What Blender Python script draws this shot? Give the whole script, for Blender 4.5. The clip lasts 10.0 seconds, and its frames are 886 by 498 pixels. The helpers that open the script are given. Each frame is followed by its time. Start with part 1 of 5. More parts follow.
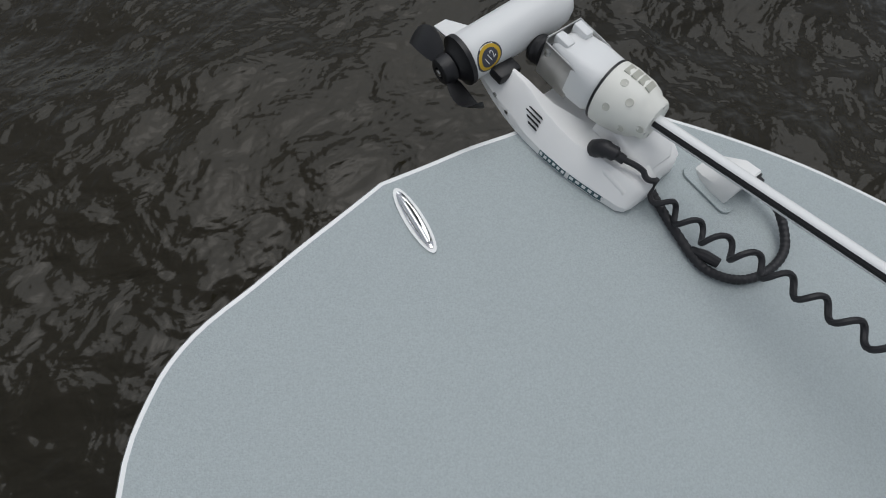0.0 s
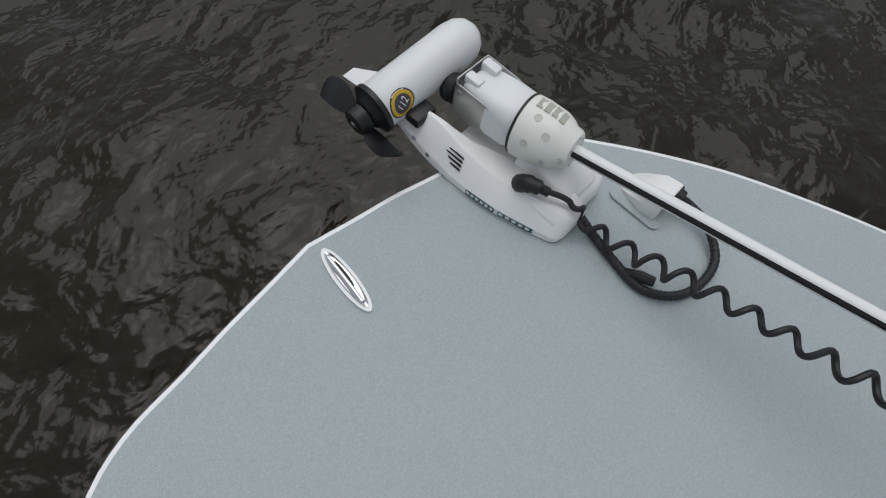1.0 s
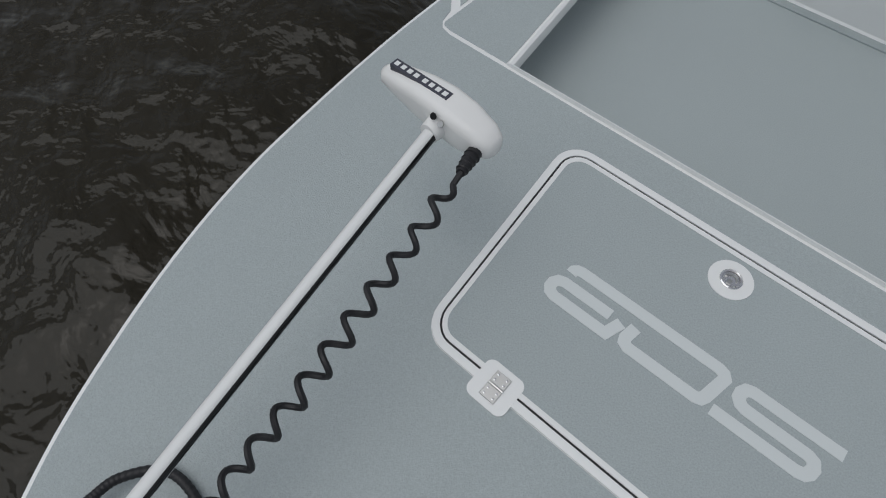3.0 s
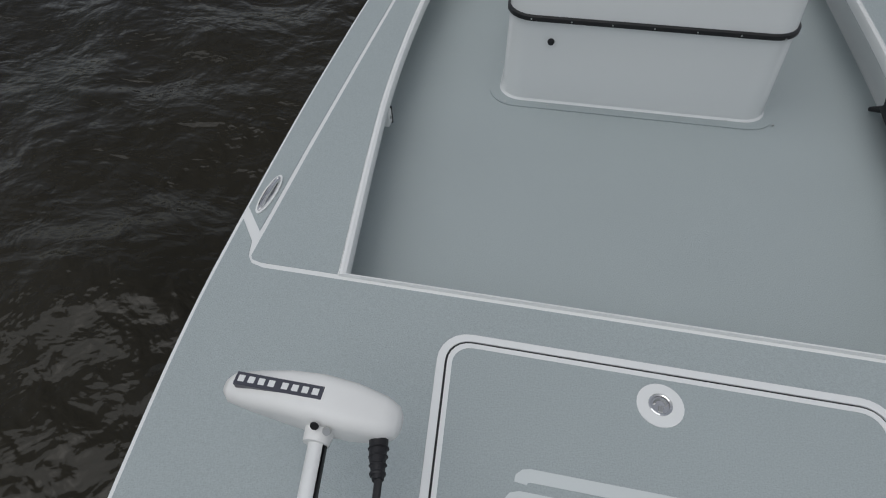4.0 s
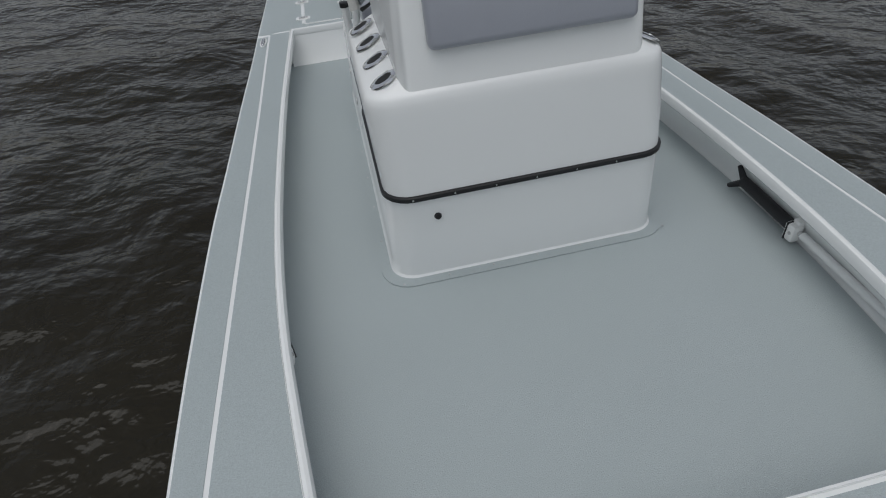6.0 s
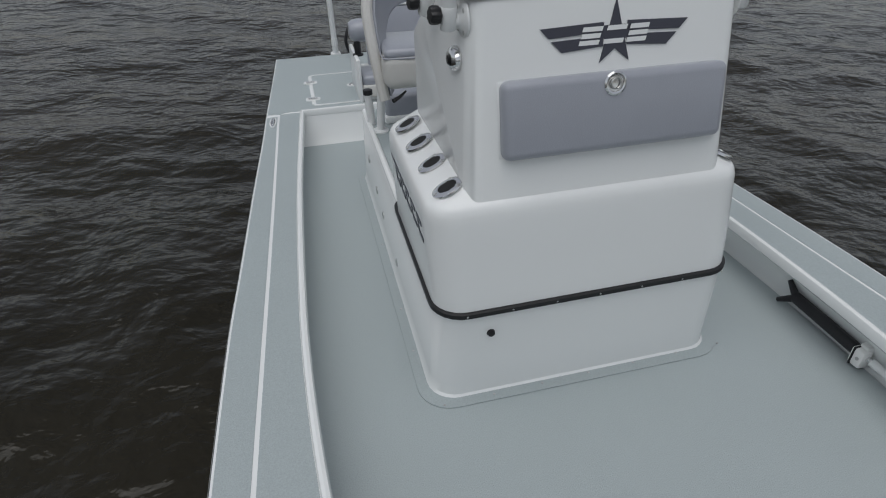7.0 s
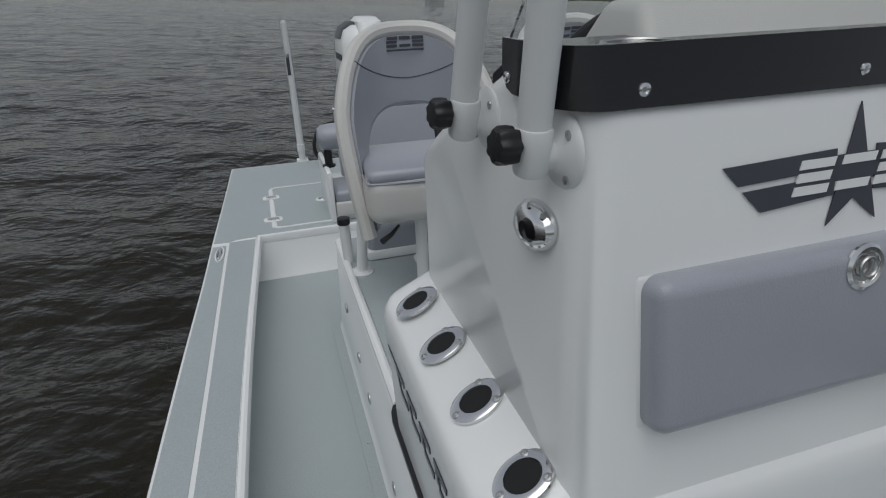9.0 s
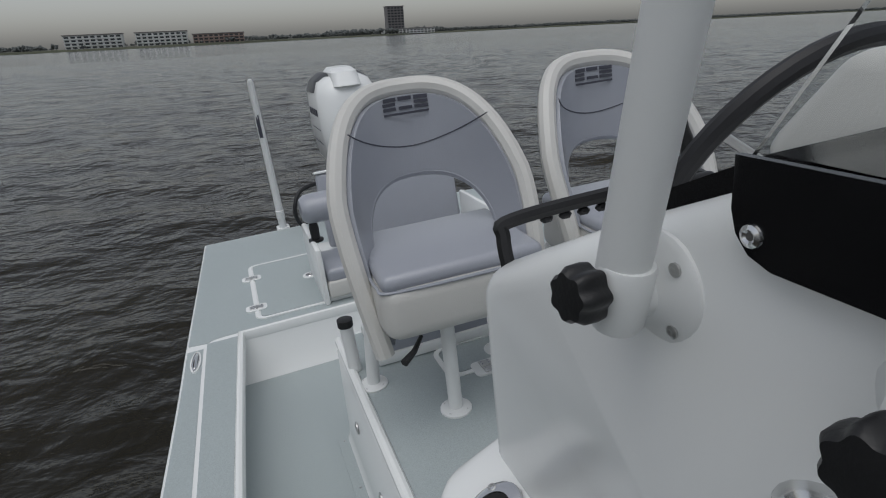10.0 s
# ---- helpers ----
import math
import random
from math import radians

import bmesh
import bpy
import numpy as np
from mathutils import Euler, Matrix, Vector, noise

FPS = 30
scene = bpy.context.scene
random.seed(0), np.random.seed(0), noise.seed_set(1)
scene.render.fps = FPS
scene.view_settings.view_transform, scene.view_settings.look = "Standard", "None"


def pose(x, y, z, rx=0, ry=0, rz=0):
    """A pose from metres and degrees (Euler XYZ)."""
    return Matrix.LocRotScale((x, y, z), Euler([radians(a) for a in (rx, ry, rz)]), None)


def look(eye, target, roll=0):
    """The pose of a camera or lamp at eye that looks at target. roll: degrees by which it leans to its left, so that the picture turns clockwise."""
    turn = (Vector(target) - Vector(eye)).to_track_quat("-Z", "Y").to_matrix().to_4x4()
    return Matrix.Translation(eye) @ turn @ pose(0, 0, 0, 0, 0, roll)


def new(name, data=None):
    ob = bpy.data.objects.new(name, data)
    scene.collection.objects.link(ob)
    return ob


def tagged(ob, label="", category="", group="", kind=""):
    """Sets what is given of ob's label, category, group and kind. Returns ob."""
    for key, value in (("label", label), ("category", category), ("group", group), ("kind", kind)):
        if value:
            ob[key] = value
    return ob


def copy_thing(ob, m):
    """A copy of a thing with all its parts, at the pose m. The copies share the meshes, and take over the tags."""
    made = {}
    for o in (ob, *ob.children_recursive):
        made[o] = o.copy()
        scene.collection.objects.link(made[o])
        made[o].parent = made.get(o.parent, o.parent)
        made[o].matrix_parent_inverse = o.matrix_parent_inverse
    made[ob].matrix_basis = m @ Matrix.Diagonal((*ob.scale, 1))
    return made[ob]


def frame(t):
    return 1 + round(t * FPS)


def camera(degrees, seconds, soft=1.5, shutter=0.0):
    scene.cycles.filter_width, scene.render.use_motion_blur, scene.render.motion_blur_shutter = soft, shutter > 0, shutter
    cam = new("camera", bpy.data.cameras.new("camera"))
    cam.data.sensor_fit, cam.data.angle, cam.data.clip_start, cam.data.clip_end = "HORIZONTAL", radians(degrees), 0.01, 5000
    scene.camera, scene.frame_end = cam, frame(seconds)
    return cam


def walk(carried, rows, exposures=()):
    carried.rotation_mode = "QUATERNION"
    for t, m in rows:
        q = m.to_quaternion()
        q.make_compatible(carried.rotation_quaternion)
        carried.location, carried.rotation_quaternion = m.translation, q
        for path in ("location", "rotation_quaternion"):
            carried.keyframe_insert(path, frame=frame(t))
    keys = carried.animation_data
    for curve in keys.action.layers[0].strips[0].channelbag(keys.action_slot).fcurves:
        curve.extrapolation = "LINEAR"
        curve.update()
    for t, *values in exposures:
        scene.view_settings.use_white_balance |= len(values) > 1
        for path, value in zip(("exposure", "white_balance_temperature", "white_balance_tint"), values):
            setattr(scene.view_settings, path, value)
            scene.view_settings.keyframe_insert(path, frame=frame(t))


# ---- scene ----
cam = camera(75.9, 10.0, soft=1.1)
# The boat floats with a slight list: its deck plane against the level water.
HEEL = Vector((0.062, -0.008, 1.0)).rotation_difference(Vector((0, 0, 1))).to_matrix().to_4x4()
PATH = [
    (0, (0.367, 0.537, 1.13), (-0.253, 0.017, -0.699), 13.4),
    (0.5, (0.379, 0.453, 1.128), (-0.309, -0.048, -0.682), 17.8),
    (1, (0.258, 0.499, 1.15), (-0.478, 0.057, -0.657), 14.2),
    (1.5, (0.012, 0.663, 1.176), (-0.707, 0.359, -0.666), 5.1),
    (1.8, (-0.055, 0.713, 1.171), (-0.853, 0.606, -0.66), 3.2),
    (2, (-0.023, 0.691, 1.161), (-0.925, 0.837, -0.618), 6.8),
    (2.5, (0.007, 0.794, 1.228), (-0.817, 1.301, -0.522), 1.2),
    (2.7, (-0.023, 0.858, 1.236), (-0.785, 1.449, -0.516), -0.2),
    (3.8, (-0.3, 1.08, 1.298), (-0.644, 2.247, -0.289), -0.8),
    (4, (-0.343, 1.188, 1.288), (-0.63, 2.431, -0.252), -2.0),
    (4.5, (-0.352, 1.388, 1.325), (-0.568, 2.72, -0.151), -4.9),
    (5, (-0.436, 1.441, 1.349), (-0.461, 2.816, -0.102), -1.2),
    (5.2, (-0.536, 1.45, 1.329), (-0.445, 2.868, -0.079), 0.4),
    (6.3, (-0.627, 1.723, 1.315), (-0.388, 3.282, 0.085), -7.4),
    (6.5, (-0.679, 1.789, 1.319), (-0.399, 3.376, 0.134), -5.9),
    (7, (-0.824, 1.936, 1.337), (-0.448, 3.566, 0.241), -1.7),
    (7.5, (-0.767, 2.204, 1.335), (-0.404, 3.85, 0.259), -3.5),
    (8, (-0.791, 2.389, 1.327), (-0.428, 4.061, 0.292), -5.7),
    (8.5, (-0.768, 2.613, 1.225), (-0.334, 4.32, 0.277), -4.9),
    (9, (-0.74, 2.842, 1.211), (-0.221, 4.584, 0.375), -2.0),
    (9.5, (-0.792, 3.056, 1.24), (-0.235, 4.815, 0.47), -3.4),
    (10, (-0.714, 3.327, 1.245), (-0.117, 5.087, 0.506), -6.6),
]
walk(cam, [(row[0], HEEL @ look(*row[1:])) for row in PATH], exposures=[(0, 0.18), (1.8, 0.08), (2.5, -0.14), (3.8, -0.12), (5, -0.1), (7, 0.02), (8.5, 0.0), (9, -0.1), (10, 0.03)])

# ---- light: an overcast sky ----
world = bpy.data.worlds.new("overcast_sky")
world.use_nodes = True
scene.world = world
wn, wl = world.node_tree.nodes, world.node_tree.links
sky = wn.new("ShaderNodeTexSky")
sky.sky_type, sky.sun_disc = "NISHITA", False
sky.sun_elevation, sky.sun_rotation = radians(78), radians(225)
sky.air_density, sky.dust_density = 1.0, 2.0
grey = wn.new("ShaderNodeHueSaturation")
grey.inputs["Saturation"].default_value = 0.34
wl.new(sky.outputs[0], grey.inputs["Color"])
wl.new(grey.outputs[0], wn["Background"].inputs["Color"])
wn["Background"].inputs["Strength"].default_value = 0.105
sun_data = bpy.data.lights.new("sun", "SUN")
sun_data.energy, sun_data.angle, sun_data.color = 0.85, radians(60), (0.97, 0.99, 1.0)
sun = new("sun", sun_data)
sun.matrix_world = look((-2.6, 0.2, 9), (0, 3, 0))


# ---- materials ----
def mat(name, color, rough=0.5, metal=0.0, var=0.06, scale=4.0, grain=0.0, grain_scale=400.0, bump=0.0, bump_scale=200.0, coat=0.0, ior=1.45):
    m = bpy.data.materials.new(name)
    m.use_nodes = True
    n, l = m.node_tree.nodes, m.node_tree.links
    b = n["Principled BSDF"]
    b.inputs["Metallic"].default_value, b.inputs["IOR"].default_value = metal, ior
    b.inputs["Coat Weight"].default_value, b.inputs["Coat Roughness"].default_value = coat, 0.08
    co = n.new("ShaderNodeTexCoord")
    broad = n.new("ShaderNodeTexNoise")
    broad.inputs["Scale"].default_value, broad.inputs["Detail"].default_value = scale, 5
    fine = n.new("ShaderNodeTexNoise")
    fine.inputs["Scale"].default_value, fine.inputs["Detail"].default_value = grain_scale, 3
    for t in (broad, fine):
        l.new(co.outputs["Object"], t.inputs["Vector"])
    add = n.new("ShaderNodeMath")
    add.operation = "MULTIPLY_ADD"
    add.inputs[1].default_value, add.inputs[2].default_value = 2 * var, 1 - var
    l.new(broad.outputs["Fac"], add.inputs[0])
    add2 = n.new("ShaderNodeMath")
    add2.operation = "MULTIPLY_ADD"
    add2.inputs[1].default_value = 2 * grain
    l.new(fine.outputs["Fac"], add2.inputs[0])
    sub = n.new("ShaderNodeMath")
    sub.operation = "SUBTRACT"
    l.new(add.outputs[0], sub.inputs[0])
    sub.inputs[1].default_value = grain
    l.new(sub.outputs[0], add2.inputs[2])
    vm = n.new("ShaderNodeVectorMath")
    vm.operation = "SCALE"
    vm.inputs[0].default_value = color
    l.new(add2.outputs[0], vm.inputs["Scale"])
    l.new(vm.outputs[0], b.inputs["Base Color"])
    r = n.new("ShaderNodeMath")
    r.operation = "MULTIPLY_ADD"
    r.inputs[1].default_value, r.inputs[2].default_value = 0.25 * rough, 0.875 * rough
    l.new(broad.outputs["Fac"], r.inputs[0])
    l.new(r.outputs[0], b.inputs["Roughness"])
    if bump:
        bt = n.new("ShaderNodeTexNoise")
        bt.inputs["Scale"].default_value, bt.inputs["Detail"].default_value = bump_scale, 2
        l.new(co.outputs["Object"], bt.inputs["Vector"])
        bp = n.new("ShaderNodeBump")
        bp.inputs["Strength"].default_value, bp.inputs["Distance"].default_value = bump, 0.002
        l.new(bt.outputs["Fac"], bp.inputs["Height"])
        l.new(bp.outputs[0], b.inputs["Normal"])
    return m


GELCOAT = mat("white_gelcoat", (0.80, 0.812, 0.80), 0.26, var=0.010, scale=1.2, coat=0.25)
NONSKID = mat("grey_nonskid", (0.370, 0.416, 0.420), 0.62, var=0.05, scale=1.6, grain=0.21, grain_scale=240, bump=0.7, bump_scale=330)
PAINT = mat("white_powder_coat", (0.74, 0.75, 0.74), 0.35, var=0.03, scale=8)
PLASTIC = mat("off_white_plastic", (0.80, 0.80, 0.78), 0.42, var=0.04, scale=14, bump=0.1, bump_scale=500)
IVORY = mat("ivory_plastic", (0.75, 0.75, 0.69), 0.45, var=0.05, scale=20, bump=0.1, bump_scale=500)
BLACK = mat("black_plastic", (0.012, 0.012, 0.013), 0.42, var=0.15, scale=20, bump=0.15, bump_scale=300)
RUBBER = mat("black_rubber", (0.014, 0.014, 0.016), 0.5, var=0.2, scale=25, bump=0.2, bump_scale=300)
ACRYLIC = mat("black_acrylic", (0.006, 0.006, 0.007), 0.12, var=0.1, scale=6)
CHROME = mat("polished_steel", (0.72, 0.72, 0.72), 0.12, metal=1.0, var=0.05, scale=30)
STEEL = mat("brushed_steel", (0.52, 0.52, 0.51), 0.32, metal=1.0, var=0.1, scale=40)
VINYL = mat("grey_vinyl", (0.33, 0.345, 0.385), 0.30, var=0.06, scale=5, grain=0.04, grain_scale=300, bump=0.3, bump_scale=350, coat=0.35)
CREAM = mat("cream_vinyl", (0.59, 0.58, 0.55), 0.36, var=0.05, scale=6, bump=0.25, bump_scale=300)
DECAL = mat("charcoal_decal", (0.055, 0.057, 0.075), 0.35, var=0.08, scale=12)
TEAL = mat("dark_teal_decal", (0.02, 0.07, 0.085), 0.4, var=0.1, scale=40)
YELLOW = mat("yellow_decal", (0.62, 0.40, 0.03), 0.4, var=0.05, scale=30)
WHITE_DECAL = mat("pale_nonskid_gap", (0.62, 0.66, 0.655), 0.45, var=0.03, scale=6, bump=0.1)
# near-black that paints the shade inside bores, pockets and slots on solid pieces
HOLE_SHADE = mat("hole_shade_black", (0.006, 0.006, 0.006), 0.6)


def water_material():
    m = bpy.data.materials.new("murky_bay_water")
    m.use_nodes = True
    n, l = m.node_tree.nodes, m.node_tree.links
    b = n["Principled BSDF"]
    b.inputs["Roughness"].default_value, b.inputs["IOR"].default_value = 0.10, 1.33
    b.inputs["Specular IOR Level"].default_value = 0.46
    co = n.new("ShaderNodeTexCoord")
    silt = n.new("ShaderNodeTexNoise")
    silt.inputs["Scale"].default_value, silt.inputs["Detail"].default_value = 0.35, 4
    ramp = n.new("ShaderNodeValToRGB")
    ramp.color_ramp.elements[0].position, ramp.color_ramp.elements[0].color = 0.3, (0.0092, 0.0080, 0.0039, 1)
    ramp.color_ramp.elements[1].position, ramp.color_ramp.elements[1].color = 0.75, (0.0190, 0.0154, 0.0074, 1)
    l.new(co.outputs["Object"], silt.inputs["Vector"])
    l.new(silt.outputs["Fac"], ramp.inputs[0])
    l.new(ramp.outputs[0], b.inputs["Base Color"])
    prev = None
    for sc, stretch, strength, dist in ((0.28, 1.5, 0.5, 0.5), (1.2, 1.4, 0.65, 0.16), (3.0, 1.35, 0.72, 0.085), (7.0, 1.3, 0.72, 0.036), (17.0, 1.3, 0.4, 0.010)):
        mp = n.new("ShaderNodeMapping")
        mp.inputs["Rotation"].default_value = (0, 0, radians(12 + 8 * sc ** 0.5))
        mp.inputs["Scale"].default_value = (1.0 / stretch, 1.0, 1.0)
        l.new(co.outputs["Object"], mp.inputs["Vector"])
        t = n.new("ShaderNodeTexNoise")
        t.inputs["Scale"].default_value, t.inputs["Detail"].default_value = sc, 3
        t.inputs["Distortion"].default_value = 0.35
        l.new(mp.outputs[0], t.inputs["Vector"])
        bp = n.new("ShaderNodeBump")
        bp.inputs["Strength"].default_value, bp.inputs["Distance"].default_value = strength, dist
        l.new(t.outputs["Fac"], bp.inputs["Height"])
        if prev:
            l.new(prev.outputs[0], bp.inputs["Normal"])
        prev = bp
    l.new(prev.outputs[0], b.inputs["Normal"])
    return m


WATER = water_material()


def glass_material():
    m = bpy.data.materials.new("clear_acrylic")
    m.use_nodes = True
    b = m.node_tree.nodes["Principled BSDF"]
    b.inputs["Base Color"].default_value = (0.86, 0.88, 0.88, 1)
    b.inputs["Transmission Weight"].default_value = 1.0
    b.inputs["Roughness"].default_value, b.inputs["IOR"].default_value = 0.02, 1.05
    b.inputs["Specular IOR Level"].default_value = 0.5
    return m


GLASS = glass_material()


# ---- mesh helpers ----
def smooth_all(bm, angle=35):
    for f in bm.faces:
        f.smooth = True
    for e in bm.edges:
        if len(e.link_faces) != 2 or e.calc_face_angle(0) > radians(angle):
            e.smooth = False


def part(name, bm, material, parent=None, label="", angle=35):
    bmesh.ops.recalc_face_normals(bm, faces=bm.faces)
    smooth_all(bm, angle)
    me = bpy.data.meshes.new(name)
    bm.to_mesh(me)
    bm.free()
    me.materials.append(material)
    ob = new(name, me)
    if parent:
        ob.parent = parent
    if label:
        tagged(ob, label)
    return ob


def thing(name, label, category, group="", kind=""):
    return tagged(new(name), label, category, group, kind)


def plate(loops, z0, z1, bevel=0.0):
    """A flat plate between z0 and z1 from an outer loop and holes of (x, y) points."""
    bm = bmesh.new()
    edges = []
    for loop in loops:
        vs = [bm.verts.new((x, y, z1)) for x, y in loop]
        edges += [bm.edges.new((vs[i], vs[(i + 1) % len(vs)])) for i in range(len(vs))]
    bmesh.ops.triangle_fill(bm, use_beauty=True, use_dissolve=False, edges=edges)
    faces = bm.faces[:]
    out = bmesh.ops.extrude_face_region(bm, geom=faces)
    for v in out["geom"]:
        if isinstance(v, bmesh.types.BMVert):
            v.co.z = z0
    return bm


def box(x0, x1, y0, y1, z0, z1, r=0.01, seg=3):
    bm = bmesh.new()
    bmesh.ops.create_cube(bm, size=1)
    for v in bm.verts:
        v.co = Vector(((x0 + x1) / 2 + v.co.x * (x1 - x0), (y0 + y1) / 2 + v.co.y * (y1 - y0), (z0 + z1) / 2 + v.co.z * (z1 - z0)))
    if r:
        bmesh.ops.bevel(bm, geom=bm.edges[:], offset=r, segments=seg, profile=0.5, affect="EDGES")
    return bm


def rounded(x0, x1, y0, y1, r, n=6):
    pts = []
    for cx, cy, a in ((x1 - r, y1 - r, 0), (x0 + r, y1 - r, 90), (x0 + r, y0 + r, 180), (x1 - r, y0 + r, 270)):
        pts += [(cx + r * math.cos(radians(a + 90 * k / n)), cy + r * math.sin(radians(a + 90 * k / n))) for k in range(n + 1)]
    return pts


def loft(rings, cap0=True, cap1=True, closed=True):
    bm = bmesh.new()
    vs = [[bm.verts.new(p) for p in ring] for ring in rings]
    n = len(rings[0])
    for a, b in zip(vs, vs[1:]):
        for i in range(n if closed else n - 1):
            bm.faces.new((a[i], a[(i + 1) % n], b[(i + 1) % n], b[i]))
    if cap0:
        bm.faces.new(vs[0])
    if cap1:
        bm.faces.new(vs[-1])
    return bm


def frame_of(d):
    d = Vector(d).normalized()
    u = d.orthogonal().normalized()
    return u, d.cross(u)


def tube(points, r, n=10, caps=True):
    pts = [Vector(p) for p in points]
    rad = r if isinstance(r, (list, tuple)) else [r] * len(pts)
    rings, u = [], None
    for i, p in enumerate(pts):
        d = (pts[min(i + 1, len(pts) - 1)] - pts[max(i - 1, 0)]).normalized()
        u = frame_of(d)[0] if u is None else (u - d * u.dot(d)).normalized()
        w = d.cross(u)
        rings.append([p + rad[i] * (math.cos(a) * u + math.sin(a) * w) for a in [2 * math.pi * k / n for k in range(n)]])
    return loft(rings, caps, caps)


def lathe(origin, axis, profile, n=24):
    """A turned body: profile of (distance along the axis, radius)."""
    o, d = Vector(origin), Vector(axis).normalized()
    u, w = frame_of(d)
    rings = [[o + d * t + max(r, 1e-4) * (math.cos(a) * u + math.sin(a) * w) for a in [2 * math.pi * k / n for k in range(n)]] for t, r in profile]
    return loft(rings)


def merge(*bms):
    out = bmesh.new()
    for b in bms:
        me = bpy.data.meshes.new("joined")
        b.to_mesh(me)
        b.free()
        out.from_mesh(me)
        bpy.data.meshes.remove(me)
    return out


def moved(bm, m):
    bmesh.ops.transform(bm, matrix=m, verts=bm.verts[:])
    return bm


def spline(pts, n=8):
    """Catmull-Rom through the points."""
    p = [Vector(q) for q in pts]
    p = [2 * p[0] - p[1]] + p + [2 * p[-1] - p[-2]]
    out = []
    for i in range(1, len(p) - 2):
        for k in range(n):
            t = k / n
            out.append(0.5 * (2 * p[i] + (p[i + 1] - p[i - 1]) * t + (2 * p[i - 1] - 5 * p[i] + 4 * p[i + 1] - p[i + 2]) * t * t + (3 * p[i] - p[i - 1] - 3 * p[i + 1] + p[i + 2]) * t ** 3))
    return out + [p[-2]]


def flat(pts):
    return [(v[0], v[1]) for v in pts]


def inset(loop, d):
    """A counter-clockwise or clockwise loop of (x, y) moved inwards by d."""
    n = len(loop)
    area = sum(loop[i][0] * loop[(i + 1) % n][1] - loop[(i + 1) % n][0] * loop[i][1] for i in range(n))
    s = 1 if area > 0 else -1
    out = []
    for i in range(n):
        a, b, c = Vector(loop[i - 1]), Vector(loop[i]), Vector(loop[(i + 1) % n])
        e, f = (b - a).normalized(), (c - b).normalized()
        ne, nf = Vector((-e.y, e.x)) * s, Vector((-f.y, f.x)) * s
        k = (ne + nf)
        k = k / max(0.4, k.dot(ne))
        out.append((b.x + k.x * d, b.y + k.y * d))
    return out


def lerp_x(table, y):
    for (x0, y0), (x1, y1) in zip(table, table[1:]):
        if y0 <= y <= y1:
            return x0 + (x1 - x0) * (y - y0) / (y1 - y0)
    return table[0][0] if y < table[0][1] else table[-1][0]


def oval(cx, cy, a, b, n=28, turn=0):
    c, s = math.cos(radians(turn)), math.sin(radians(turn))
    return [(cx + a * math.cos(t) * c - b * math.sin(t) * s, cy + a * math.cos(t) * s + b * math.sin(t) * c) for t in [2 * math.pi * k / n for k in range(n)]]


# ---- plan of the boat: x to port, y aft, z up from the deck ----
WATER_Z, FLOOR_Z, PLAT_Z = -0.55, -0.225, 0.18
STB = [(-0.12, 0.022), (-0.23, 0.040), (-0.34, 0.066), (-0.50, 0.100), (-0.585, 0.140), (-0.67, 0.215), (-0.725, 0.285), (-0.805, 0.40), (-0.90, 0.56), (-0.98, 0.735), (-1.055, 0.93),
       (-1.115, 1.13), (-1.158, 1.33), (-1.188, 1.56), (-1.21, 1.77), (-1.226, 2.0), (-1.234, 2.3), (-1.239, 2.6), (-1.241, 2.95), (-1.232, 3.57), (-1.212, 4.0), (-1.182, 4.7), (-1.147, 5.4), (-1.128, 5.9), (-1.095, 6.6), (-1.063, 7.35)]
PORT = flat(spline([(0, 0, 0), (0.12, 0.016, 0), (0.235, 0.030, 0), (0.35, 0.048, 0), (0.50, 0.070, 0), (0.62, 0.128, 0), (0.744, 0.255, 0)] + [(-x, y, 0) for x, y in STB if y > 0.45], 4))
STB = flat(spline([(0, 0, 0)] + [(x, y, 0) for x, y in STB], 4))
COAM_S = [(-0.838, 2.079), (-0.866, 2.30), (-0.905, 2.62), (-0.938, 2.95), (-0.957, 3.36), (-0.958, 3.85), (-0.935, 4.75), (-0.880, 5.87)]
COAM_S = flat(spline([(x, y, 0) for x, y in COAM_S], 4))
COAM_P = [(-x - 0.015, y) for x, y in COAM_S]
INLINE_S = [(-1.142, 2.0), (-1.132, 2.6), (-1.116, 3.2), (-1.092, 4.0), (-1.075, 4.6), (-1.05, 5.65), (-1.042, 5.9)]
OUTLINE = STB + PORT[::-1][:-1]
COCKPIT = COAM_S + COAM_P[::-1]


def half_edge(side, y):
    return lerp_x(STB if side < 0 else PORT, y)


